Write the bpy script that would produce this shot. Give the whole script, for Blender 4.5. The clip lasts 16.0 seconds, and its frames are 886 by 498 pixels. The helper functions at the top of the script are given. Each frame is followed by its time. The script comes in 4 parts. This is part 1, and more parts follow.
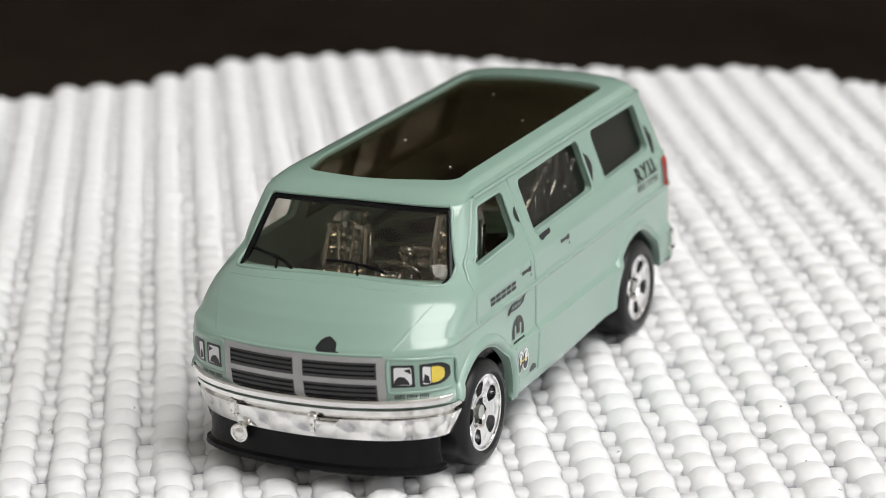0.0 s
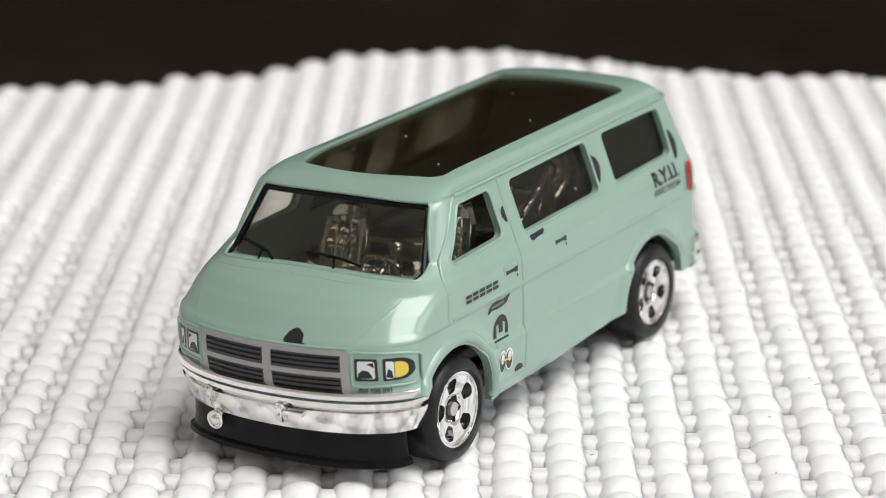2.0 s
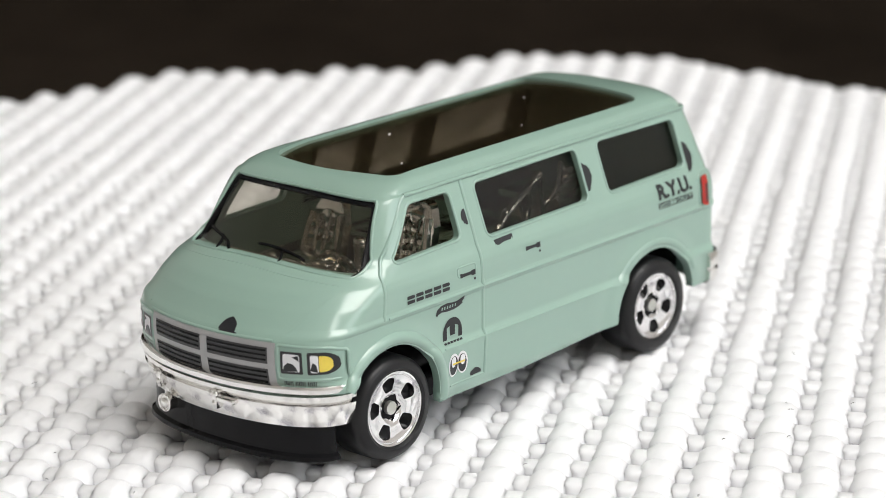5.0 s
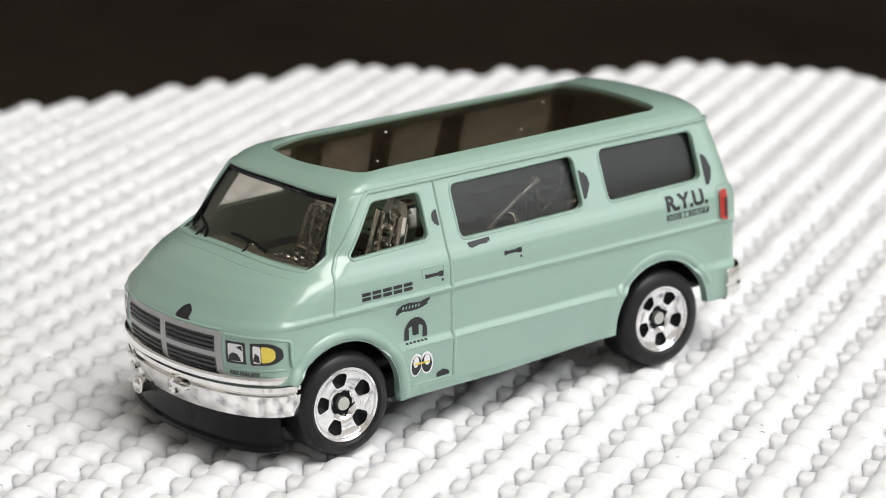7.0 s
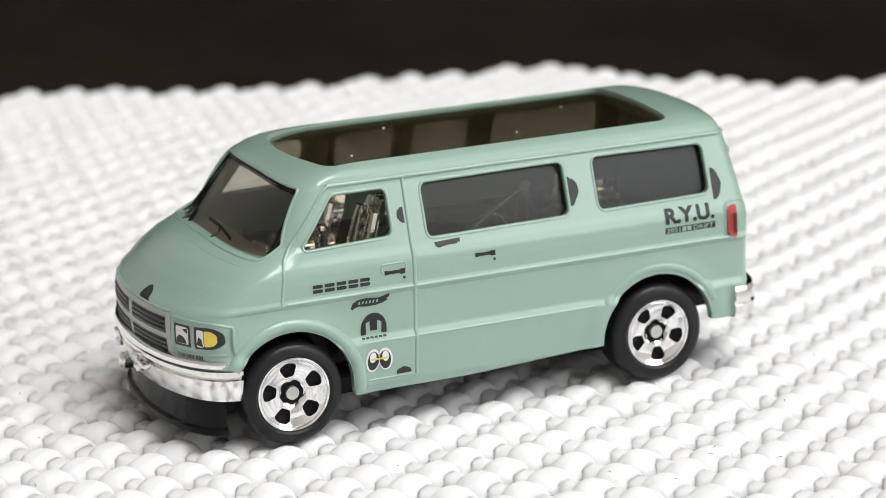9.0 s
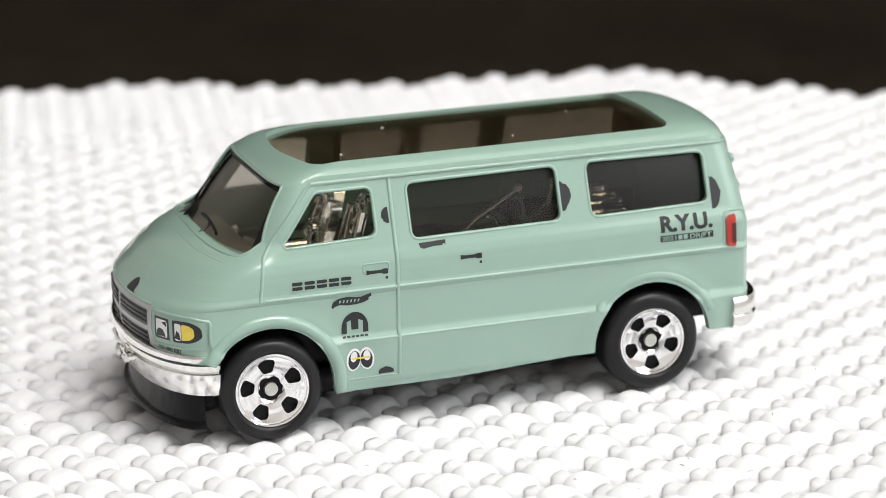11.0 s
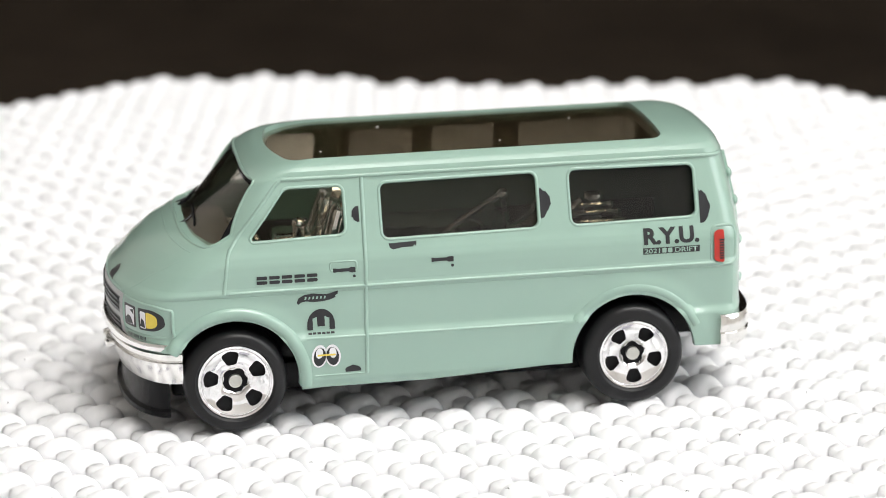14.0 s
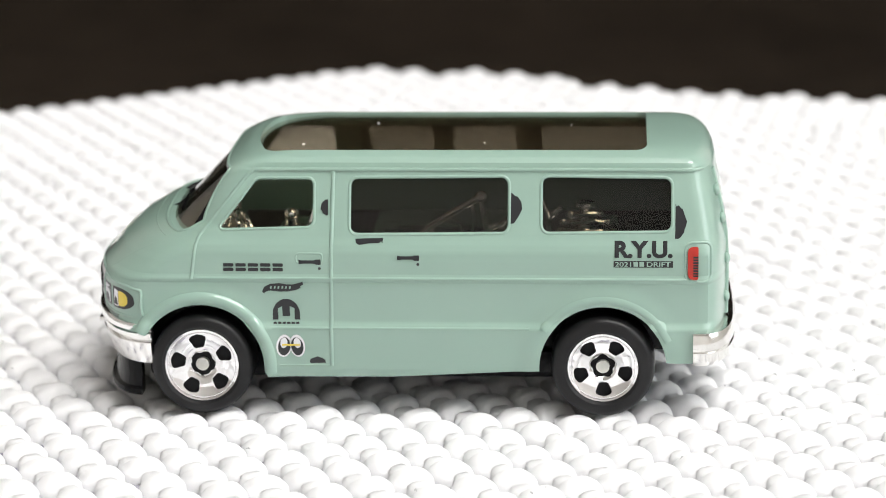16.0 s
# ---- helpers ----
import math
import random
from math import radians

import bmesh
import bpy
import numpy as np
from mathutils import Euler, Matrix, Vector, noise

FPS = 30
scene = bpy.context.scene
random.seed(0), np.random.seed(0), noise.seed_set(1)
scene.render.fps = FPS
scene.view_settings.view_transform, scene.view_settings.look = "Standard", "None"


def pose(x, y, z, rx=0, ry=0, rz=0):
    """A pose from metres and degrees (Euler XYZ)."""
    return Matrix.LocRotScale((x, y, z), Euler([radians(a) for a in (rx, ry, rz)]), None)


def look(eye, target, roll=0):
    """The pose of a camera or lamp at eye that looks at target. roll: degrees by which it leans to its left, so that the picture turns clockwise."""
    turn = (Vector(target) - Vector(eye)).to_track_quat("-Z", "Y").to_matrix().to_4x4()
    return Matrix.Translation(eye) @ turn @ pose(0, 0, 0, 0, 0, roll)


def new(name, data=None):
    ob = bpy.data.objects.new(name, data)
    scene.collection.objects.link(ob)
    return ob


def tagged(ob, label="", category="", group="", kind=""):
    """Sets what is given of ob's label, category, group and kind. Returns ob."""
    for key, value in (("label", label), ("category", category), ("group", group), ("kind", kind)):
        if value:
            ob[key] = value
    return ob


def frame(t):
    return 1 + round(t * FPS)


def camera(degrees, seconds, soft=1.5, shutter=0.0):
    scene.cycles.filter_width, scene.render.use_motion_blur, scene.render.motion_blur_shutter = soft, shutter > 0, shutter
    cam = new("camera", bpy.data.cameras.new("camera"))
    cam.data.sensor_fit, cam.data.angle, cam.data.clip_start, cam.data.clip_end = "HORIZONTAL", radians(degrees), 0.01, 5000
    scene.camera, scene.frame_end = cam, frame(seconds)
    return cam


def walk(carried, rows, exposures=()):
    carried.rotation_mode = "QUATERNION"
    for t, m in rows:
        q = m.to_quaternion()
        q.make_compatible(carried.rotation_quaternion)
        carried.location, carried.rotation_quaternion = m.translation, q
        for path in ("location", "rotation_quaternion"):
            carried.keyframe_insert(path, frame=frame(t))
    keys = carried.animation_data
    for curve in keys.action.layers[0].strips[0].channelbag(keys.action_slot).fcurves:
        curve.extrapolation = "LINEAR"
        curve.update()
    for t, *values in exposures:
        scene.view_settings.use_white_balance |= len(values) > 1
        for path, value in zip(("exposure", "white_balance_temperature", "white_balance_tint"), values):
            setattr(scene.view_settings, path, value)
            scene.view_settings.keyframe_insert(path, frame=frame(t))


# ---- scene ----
cam = camera(18.915, 16.0, soft=0.85)
EYE, AIM = (0.0, -0.29448, 0.90678), (0.0, -0.00838, 0.81651)
walk(cam, [(0, look(EYE, AIM)), (16, look(EYE, AIM))], exposures=[(0, -0.44), (2, -0.37), (4, -0.31), (9, -0.23), (12.5, -0.02), (16, 0.04)])
cam.data.dof.use_dof = True
cam.data.dof.focus_distance = 0.286
cam.data.dof.aperture_fstop = 33.0

# where the turntable with its mat, and the van on it, stand over time: seconds, metres, degrees
TURN = [
    (0, 0.00041, -0.00444, 0.79997, -1.52, -0.76, 64.74),
    (0.5, 0.00137, -0.00371, 0.79998, -1.74, -0.87, 64.00),
    (1, 0.00146, -0.00404, 0.79998, -1.76, -0.89, 62.52),
    (1.5, 0.00128, -0.00399, 0.79998, -1.85, -0.95, 59.96),
    (2, 0.00069, -0.00338, 0.79997, -1.52, -0.75, 57.94),
    (2.5, 0.00047, -0.00257, 0.79997, -1.18, -0.54, 58.04),
    (3, 0.00040, -0.00268, 0.79997, -1.37, -0.64, 54.02),
    (3.5, 0.00018, -0.00211, 0.79997, -1.46, -0.70, 52.04),
    (4, -0.00046, -0.00293, 0.79997, -1.40, -0.65, 50.86),
    (6.5, -0.00128, -0.00369, 0.79998, -1.48, -0.68, 39.80),
    (7, -0.00137, -0.00351, 0.79997, -1.51, -0.70, 36.58),
    (7.5, -0.00146, -0.00329, 0.79997, -1.53, -0.71, 32.25),
    (8, -0.00158, -0.00353, 0.79997, -1.53, -0.71, 28.65),
    (8.5, -0.00173, -0.00307, 0.79997, -1.58, -0.80, 26.52),
    (9, -0.00175, -0.00280, 0.79997, -1.62, -0.89, 24.01),
    (11.5, -0.00224, -0.00351, 0.79997, -1.58, -0.79, 16.40),
    (12, -0.00238, -0.00397, 0.79997, -1.58, -0.80, 13.82),
    (12.5, -0.00244, -0.00429, 0.79997, -1.58, -0.81, 13.10),
    (13, -0.00272, -0.00395, 0.79997, -1.59, -0.87, 10.77),
    (13.5, -0.00294, -0.00370, 0.79997, -1.59, -0.88, 9.40),
    (14, -0.00300, -0.00357, 0.79997, -1.59, -0.85, 9.29),
    (14.5, -0.00323, -0.00327, 0.79997, -1.59, -0.90, 6.27),
    (15, -0.00349, -0.00321, 0.79996, -1.58, -0.97, 0.78),
    (15.5, -0.00346, -0.00298, 0.79996, -1.57, -0.94, -3.78),
    (16, -0.00353, -0.00278, 0.79996, -1.57, -0.94, -3.75),
]
TURN_VAN = [
    (0, 0.00052, -0.00449, 0.79981, -2.16, -0.76, 64.74),
    (0.5, 0.00148, -0.00376, 0.79981, -2.38, -0.87, 64.00),
    (1, 0.00156, -0.00409, 0.79981, -2.40, -0.89, 62.52),
    (1.5, 0.00139, -0.00404, 0.79982, -2.49, -0.95, 59.96),
    (2, 0.00079, -0.00344, 0.79981, -2.16, -0.75, 57.94),
    (2.5, 0.00057, -0.00263, 0.79980, -1.82, -0.54, 58.04),
    (3, 0.00049, -0.00274, 0.79981, -2.01, -0.64, 54.02),
    (3.5, 0.00028, -0.00218, 0.79981, -2.10, -0.70, 52.04),
    (4, -0.00037, -0.00300, 0.79981, -2.04, -0.65, 50.86),
    (6.5, -0.00121, -0.00378, 0.79981, -2.12, -0.68, 39.80),
    (7, -0.00130, -0.00360, 0.79981, -2.15, -0.70, 36.58),
    (7.5, -0.00139, -0.00339, 0.79981, -2.17, -0.71, 32.25),
    (8, -0.00152, -0.00363, 0.79981, -2.17, -0.71, 28.65),
    (8.5, -0.00168, -0.00317, 0.79981, -2.22, -0.80, 26.52),
    (9, -0.00170, -0.00291, 0.79981, -2.26, -0.89, 24.01),
    (11.5, -0.00221, -0.00363, 0.79981, -2.22, -0.79, 16.40),
    (12, -0.00235, -0.00409, 0.79981, -2.22, -0.80, 13.82),
    (12.5, -0.00241, -0.00440, 0.79981, -2.22, -0.81, 13.10),
    (13, -0.00270, -0.00407, 0.79980, -2.23, -0.87, 10.77),
    (13.5, -0.00292, -0.00382, 0.79980, -2.23, -0.88, 9.40),
    (14, -0.00298, -0.00368, 0.79981, -2.23, -0.85, 9.29),
    (14.5, -0.00322, -0.00339, 0.79980, -2.23, -0.90, 6.27),
    (15, -0.00349, -0.00332, 0.79980, -2.22, -0.97, 0.78),
    (15.5, -0.00347, -0.00310, 0.79980, -2.21, -0.94, -3.78),
    (16, -0.00353, -0.00290, 0.79980, -2.21, -0.94, -3.75),
]

# ---- light ----
world = bpy.data.worlds.new("world")
scene.world = world
world.use_nodes = True
wn = world.node_tree.nodes
sky = wn.new("ShaderNodeTexSky")
sky.sky_type, sky.sun_disc = "NISHITA", False
sky.sun_elevation, sky.sun_rotation = radians(40), radians(200)
world.node_tree.links.new(sky.outputs[0], wn["Background"].inputs[0])
wn["Background"].inputs[1].default_value = 0.1


def area(name, m, sx, sy, watts, color):
    d = bpy.data.lights.new(name, "AREA")
    d.shape, d.size, d.size_y, d.energy, d.color = "RECTANGLE", sx, sy, watts, color
    ob = new(name, d)
    ob.matrix_world = m
    return ob


# daylight in the window's opening, and an unseen panel added overhead for top light
area("window_light", look((1.56, -0.70, 1.66), (0.0, -0.05, 0.82)), 1.25, 0.97, 13.5, (0.97, 0.985, 1.0))
area("added_overhead_light", look((0.62, -0.45, 2.30), (0.62, -0.45, 0.8)), 1.16, 0.86, 26.5, (1.0, 0.99, 0.97))


# ---- materials ----
def mat(name, color, rough=0.5, metal=0.0, coat=0.0, var=0.06, scale=300.0, bump=0.0, bscale=None, spec=None, fine=0.03):
    """Principled paint with two scales of variation, and a fine relief."""
    m = bpy.data.materials.new(name)
    m.use_nodes = True
    n, l = m.node_tree.nodes, m.node_tree.links
    b = n["Principled BSDF"]
    b.inputs["Metallic"].default_value = metal
    b.inputs["Coat Weight"].default_value = coat
    b.inputs["Coat Roughness"].default_value = 0.1
    if spec is not None:
        b.inputs["Specular IOR Level"].default_value = spec
    tc = n.new("ShaderNodeTexCoord")
    big = n.new("ShaderNodeTexNoise")
    big.inputs["Scale"].default_value, big.inputs["Detail"].default_value = scale, 4
    small = n.new("ShaderNodeTexNoise")
    small.inputs["Scale"].default_value, small.inputs["Detail"].default_value = scale * 9, 3
    l.new(tc.outputs["Object"], big.inputs["Vector"])
    l.new(tc.outputs["Object"], small.inputs["Vector"])
    add = n.new("ShaderNodeMath")
    add.operation = "MULTIPLY_ADD"
    l.new(small.outputs["Fac"], add.inputs[0])
    add.inputs[1].default_value = fine / max(var, 1e-4)
    l.new(big.outputs["Fac"], add.inputs[2])
    ramp = n.new("ShaderNodeValToRGB")
    ramp.color_ramp.elements[0].position, ramp.color_ramp.elements[1].position = 0.3, 0.9
    ramp.color_ramp.elements[0].color = (*[c * (1 - var) for c in color], 1)
    ramp.color_ramp.elements[1].color = (*[min(1, c * (1 + var)) for c in color], 1)
    l.new(add.outputs[0], ramp.inputs[0])
    l.new(ramp.outputs[0], b.inputs["Base Color"])
    rr = n.new("ShaderNodeMapRange")
    rr.inputs["To Min"].default_value, rr.inputs["To Max"].default_value = max(0.0, rough * 0.85), rough * 1.15
    l.new(big.outputs["Fac"], rr.inputs["Value"])
    l.new(rr.outputs[0], b.inputs["Roughness"])
    if bump:
        bn = n.new("ShaderNodeTexNoise")
        bn.inputs["Scale"].default_value, bn.inputs["Detail"].default_value = bscale or scale * 3, 3
        l.new(tc.outputs["Object"], bn.inputs["Vector"])
        bp = n.new("ShaderNodeBump")
        bp.inputs["Strength"].default_value, bp.inputs["Distance"].default_value = 1.0, bump
        l.new(bn.outputs["Fac"], bp.inputs["Height"])
        l.new(bp.outputs[0], b.inputs["Normal"])
    return m


def glass_mat(name, tint, gloss=0.045, rough=0.03, haze=0.0, haze_color=(0.2, 0.19, 0.17)):
    """A thin tinted pane: what passes is tinted, what is mirrored grows towards a grazing view, and the plastic is a little hazy."""
    m = bpy.data.materials.new(name)
    m.use_nodes = True
    n, l = m.node_tree.nodes, m.node_tree.links
    n.remove(n["Principled BSDF"])
    tr = n.new("ShaderNodeBsdfTransparent")
    tr.inputs[0].default_value = (*tint, 1)
    df = n.new("ShaderNodeBsdfDiffuse")
    df.inputs[0].default_value = (*haze_color, 1)
    tc = n.new("ShaderNodeTexCoord")
    nz = n.new("ShaderNodeTexNoise")
    nz.inputs["Scale"].default_value, nz.inputs["Detail"].default_value = 160, 4
    l.new(tc.outputs["Object"], nz.inputs["Vector"])
    hz = n.new("ShaderNodeMath")
    hz.operation = "MULTIPLY"
    hz.inputs[1].default_value = haze * 2
    l.new(nz.outputs["Fac"], hz.inputs[0])
    body = n.new("ShaderNodeMixShader")
    l.new(hz.outputs[0], body.inputs[0])
    l.new(tr.outputs[0], body.inputs[1])
    l.new(df.outputs[0], body.inputs[2])
    gl = n.new("ShaderNodeBsdfGlossy")
    gl.inputs["Roughness"].default_value = rough
    lw = n.new("ShaderNodeLayerWeight")
    lw.inputs["Blend"].default_value = 0.5
    pw = n.new("ShaderNodeMath")
    pw.operation = "POWER"
    pw.inputs[1].default_value = 4.5
    l.new(lw.outputs["Facing"], pw.inputs[0])
    fr = n.new("ShaderNodeMath")
    fr.operation = "MULTIPLY_ADD"
    fr.inputs[1].default_value, fr.inputs[2].default_value = 0.9, gloss
    l.new(pw.outputs[0], fr.inputs[0])
    mx = n.new("ShaderNodeMixShader")
    l.new(fr.outputs[0], mx.inputs[0])
    l.new(body.outputs[0], mx.inputs[1])
    l.new(gl.outputs[0], mx.inputs[2])
    l.new(mx.outputs[0], n["Material Output"].inputs[0])
    return m


def glow_mat(name, color, strength):
    m = bpy.data.materials.new(name)
    m.use_nodes = True
    b = m.node_tree.nodes["Principled BSDF"]
    b.inputs["Base Color"].default_value = (0.8, 0.8, 0.8, 1)
    b.inputs["Emission Color"].default_value = (*color, 1)
    b.inputs["Emission Strength"].default_value = strength
    return m


PAINT = mat("mint_paint", (0.272, 0.405, 0.338), rough=0.36, coat=0.8, var=0.025, scale=90, bump=0.00002, bscale=260)
CHROME = mat("chrome", (0.86, 0.85, 0.83), rough=0.15, metal=1.0, var=0.05, scale=260, bump=0.00007, bscale=420)
RIM = mat("rim_chrome", (0.86, 0.85, 0.86), rough=0.07, metal=1.0, var=0.06, scale=300, bump=0.00004, bscale=340)
CHROME_DULL = mat("cabin_chrome", (0.88, 0.86, 0.82), rough=0.13, metal=1.0, var=0.08, scale=300, bump=0.0004, bscale=420)
SEAT = mat("seat_chrome", (0.88, 0.86, 0.82), rough=0.15, metal=1.0, var=0.06, scale=300, bump=0.00022, bscale=340)
RUBBER = mat("tyre_plastic", (0.012, 0.012, 0.013), rough=0.36, var=0.25, scale=350, bump=0.00003, spec=0.3)
BLACK = mat("black_plastic", (0.009, 0.009, 0.010), rough=0.18, var=0.25, scale=300, bump=0.00003, spec=0.12)
INK = mat("black_ink", (0.018, 0.019, 0.022), rough=0.35, var=0.3, scale=900)
INK_DARK = mat("dark_grey_ink", (0.05, 0.05, 0.052), rough=0.4, var=0.25, scale=700)
INK_GREY = mat("grey_ink", (0.40, 0.40, 0.40), rough=0.4, metal=0.3, var=0.08, scale=500)
INK_WHITE = mat("white_ink", (0.75, 0.75, 0.77), rough=0.35, var=0.06, scale=700)
INK_YELLOW = mat("yellow_ink", (0.78, 0.60, 0.09), rough=0.35, var=0.1, scale=900)
INK_RED = mat("red_ink", (0.42, 0.028, 0.018), rough=0.3, var=0.15, scale=900)
PIN = mat("steel_pin", (0.62, 0.62, 0.58), rough=0.42, metal=1.0, var=0.1, scale=900)
GLASS_ROOF = glass_mat("dark_roof_glass", (0.54, 0.505, 0.43), haze=0.055, haze_color=(0.2, 0.145, 0.08))
GLASS_FRONT = glass_mat("light_smoked_glass", (0.70, 0.68, 0.635), gloss=0.03, haze=0.03)
DASH = mat("dash_plastic", (0.36, 0.34, 0.30), rough=0.35, var=0.15, scale=200)
GLASS = glass_mat("smoked_glass", (0.60, 0.59, 0.57), gloss=0.032, rough=0.24)
FOAM = mat("white_foam", (0.85, 0.85, 0.865), rough=0.55, var=0.03, scale=60, bump=0.00016, bscale=420)
fb = FOAM.node_tree.nodes["Principled BSDF"]
fb.inputs["Subsurface Weight"].default_value = 0.6
fb.inputs["Subsurface Radius"].default_value = (1.0, 1.0, 1.0)
fb.inputs["Subsurface Scale"].default_value = 0.0018
DISC = mat("turntable_plastic", (0.36, 0.35, 0.40), rough=0.5, var=0.06, scale=40)
CLOTH = mat("black_cloth", (0.0148, 0.0112, 0.0082), rough=0.95, var=0.45, scale=7, bump=0.0008, bscale=900, spec=0.02, fine=0.25)
WALL = mat("wall_paint", (0.80, 0.79, 0.77), rough=0.9, var=0.04, scale=3, bump=0.0006, bscale=90)
CEIL = mat("ceiling_paint", (0.85, 0.85, 0.84), rough=0.9, var=0.03, scale=3, bump=0.0006, bscale=90)
FLOORM = mat("floor_boards", (0.30, 0.22, 0.15), rough=0.5, var=0.3, scale=5)
WHITE = mat("white_gloss", (0.8, 0.8, 0.79), rough=0.3, var=0.03, scale=8)
# glow for the overhead panel, which is added
PANEL = glow_mat("added_panel_glow", (1.0, 0.96, 0.90), 2.0)


# ---- building helpers ----
MM = 0.001


def part(name, bm, material, parent=None, label="", smooth=True, angle=35):
    """Links a bmesh, drawn in millimetres, as one mesh object."""
    me = bpy.data.meshes.new(name)
    bmesh.ops.scale(bm, vec=(MM, MM, MM), verts=bm.verts)
    bm.to_mesh(me)
    bm.free()
    return link(name, me, material, parent, label, smooth, angle)


def link(name, me, material, parent=None, label="", smooth=True, angle=35):
    me.materials.clear()
    me.materials.append(material)
    if smooth:
        me.polygons.foreach_set("use_smooth", [True] * len(me.polygons))
        me.set_sharp_from_angle(angle=radians(angle))
    ob = new(name, me)
    if parent is not None:
        ob.parent = parent
    if label:
        tagged(ob, label)
    return ob


def box(bm, x0, x1, y0, y1, z0, z1, bevel=0.0, seg=2):
    r = bmesh.ops.create_cube(bm, size=1.0, matrix=Matrix.LocRotScale(
        ((x0 + x1) / 2, (y0 + y1) / 2, (z0 + z1) / 2), None, (x1 - x0, y1 - y0, z1 - z0)))
    if bevel:
        es = list({e for v in r["verts"] for e in v.link_edges})
        bmesh.ops.bevel(bm, geom=es, offset=bevel, segments=seg, profile=0.5, affect="EDGES")


def cyl(bm, p, q, r0, r1=None, seg=16):
    p, q = Vector(p), Vector(q)
    d = q - p
    m = Matrix.Translation((p + q) / 2) @ d.to_track_quat("Z", "Y").to_matrix().to_4x4()
    bmesh.ops.create_cone(bm, cap_ends=True, segments=seg, radius1=r0, radius2=r0 if r1 is None else r1, depth=d.length, matrix=m)


def ball(bm, c, rx, ry, rz, u=12, v=8):
    bmesh.ops.create_uvsphere(bm, u_segments=u, v_segments=v, radius=1.0, matrix=Matrix.LocRotScale(c, None, (rx, ry, rz)))


def tube(bm, pts, r, seg=6, closed=True):
    """A round bead along a line of points."""
    n, rings = len(pts), []
    for i in range(n):
        a, b = pts[(i - 1) % n if closed else max(i - 1, 0)], pts[(i + 1) % n if closed else min(i + 1, n - 1)]
        t = (Vector(b) - Vector(a)).normalized()
        s = t.cross(Vector((0.13, 0.9, 0.41))).normalized()
        w = t.cross(s)
        rings.append([bm.verts.new(Vector(pts[i]) + (s * math.cos(k * math.tau / seg) + w * math.sin(k * math.tau / seg)) * r) for k in range(seg)])
    for i in range(n if closed else n - 1):
        a, b = rings[i], rings[(i + 1) % n]
        for k in range(seg):
            bm.faces.new((a[k], a[(k + 1) % seg], b[(k + 1) % seg], b[k]))
    if not closed:
        bm.faces.new(rings[0][::-1]), bm.faces.new(rings[-1])
    bmesh.ops.recalc_face_normals(bm, faces=bm.faces)


def rounded(corners, r, seg=5):
    """A polygon with its corners rounded, as (a, b) points."""
    out, n = [], len(corners)
    for i in range(n):
        p, a, b = (Vector(corners[k % n]).to_2d() for k in (i, i - 1, i + 1))
        rr = r[i] if isinstance(r, (list, tuple)) else r
        u, v = (a - p).normalized(), (b - p).normalized()
        half = math.acos(max(-1, min(1, u.dot(v)))) / 2
        d = rr / math.tan(half)
        c = p + (u + v).normalized() * (rr / math.sin(half))
        s, e = p + u * d - c, p + v * d - c
        turn = math.atan2(s.x * e.y - s.y * e.x, s.dot(e))
        for k in range(seg + 1):
            ang = turn * k / seg
            out.append((c.x + s.x * math.cos(ang) - s.y * math.sin(ang), c.y + s.x * math.sin(ang) + s.y * math.cos(ang)))
    return out


def prism(bm, ring0, ring1):
    """A solid between two equal rings of points."""
    a, b = [bm.verts.new(p) for p in ring0], [bm.verts.new(p) for p in ring1]
    n = len(a)
    for i in range(n):
        bm.faces.new((a[i], a[(i + 1) % n], b[(i + 1) % n], b[i]))
    bm.faces.new(a[::-1]), bm.faces.new(b)
    bmesh.ops.recalc_face_normals(bm, faces=bm.faces)


def lerp(tab, z):
    """Smooth reading of a table of (z, value)."""
    if z <= tab[0][0]:
        return tab[0][1]
    for (a, u), (b, v) in zip(tab, tab[1:]):
        if z <= b:
            return u + (v - u) * (z - a) / (b - a)
    return tab[-1][1]


# ---- the van's form, in mm: front at -x, z up from the tyres' tread ----
NOSE = [(3.0, -33.2), (6, -34.2), (9, -35.0), (12, -35.4), (14, -35.35), (14.9, -35.15), (15.4, -34.75), (16.1, -34.05), (17.5, -32.8), (19.0, -30.95), (20.1, -29.0), (20.9, -27.0),
        (21.2, -26.0), (24, -23.2), (26.7, -20.4), (27.5, -19.4), (28.2, -18.0), (28.7, -16.0), (29.1, -13.0)]
TAIL = [(3.0, 34.5), (6, 35.2), (10, 36.2), (18, 36.2), (22, 35.6), (27, 34.6), (27.9, 34.2), (28.7, 33.4), (29.1, 32.0)]
WIDE = [(3.0, 14.65), (4.0, 14.95), (5.0, 15.25), (9.4, 15.61), (9.75, 15.65), (9.95, 15.59), (10.5, 15.25), (10.7, 15.21), (13, 15.27), (15.0, 15.31), (15.2, 15.45), (15.45, 15.49), (15.6, 15.45), (15.95, 15.28), (17.4, 15.25), (18.4, 15.17), (19.2, 14.9), (19.9, 14.55), (26.6, 12.2), (27.0, 12.1), (27.15, 11.75), (27.7, 11.55), (28.2, 10.95), (28.6, 10.05), (28.9, 9.05), (29.1, 7.9)]
BOW = [(3, 6.5), (14.5, 6.5), (16, 7.0), (18, 8.0), (20.1, 9.4), (21.2, 8.6), (24, 6.0), (26.7, 3.6), (27.7, 4.0), (29.1, 5.0)]
BOWN = [(3, 2.0), (18, 2.0), (20, 2.15), (22, 2.5), (26, 3.2), (28.9, 2.8)]
HUBX, HUBZ, TYRE = 22.25, 5.45, 5.5
ARCH = 7.0


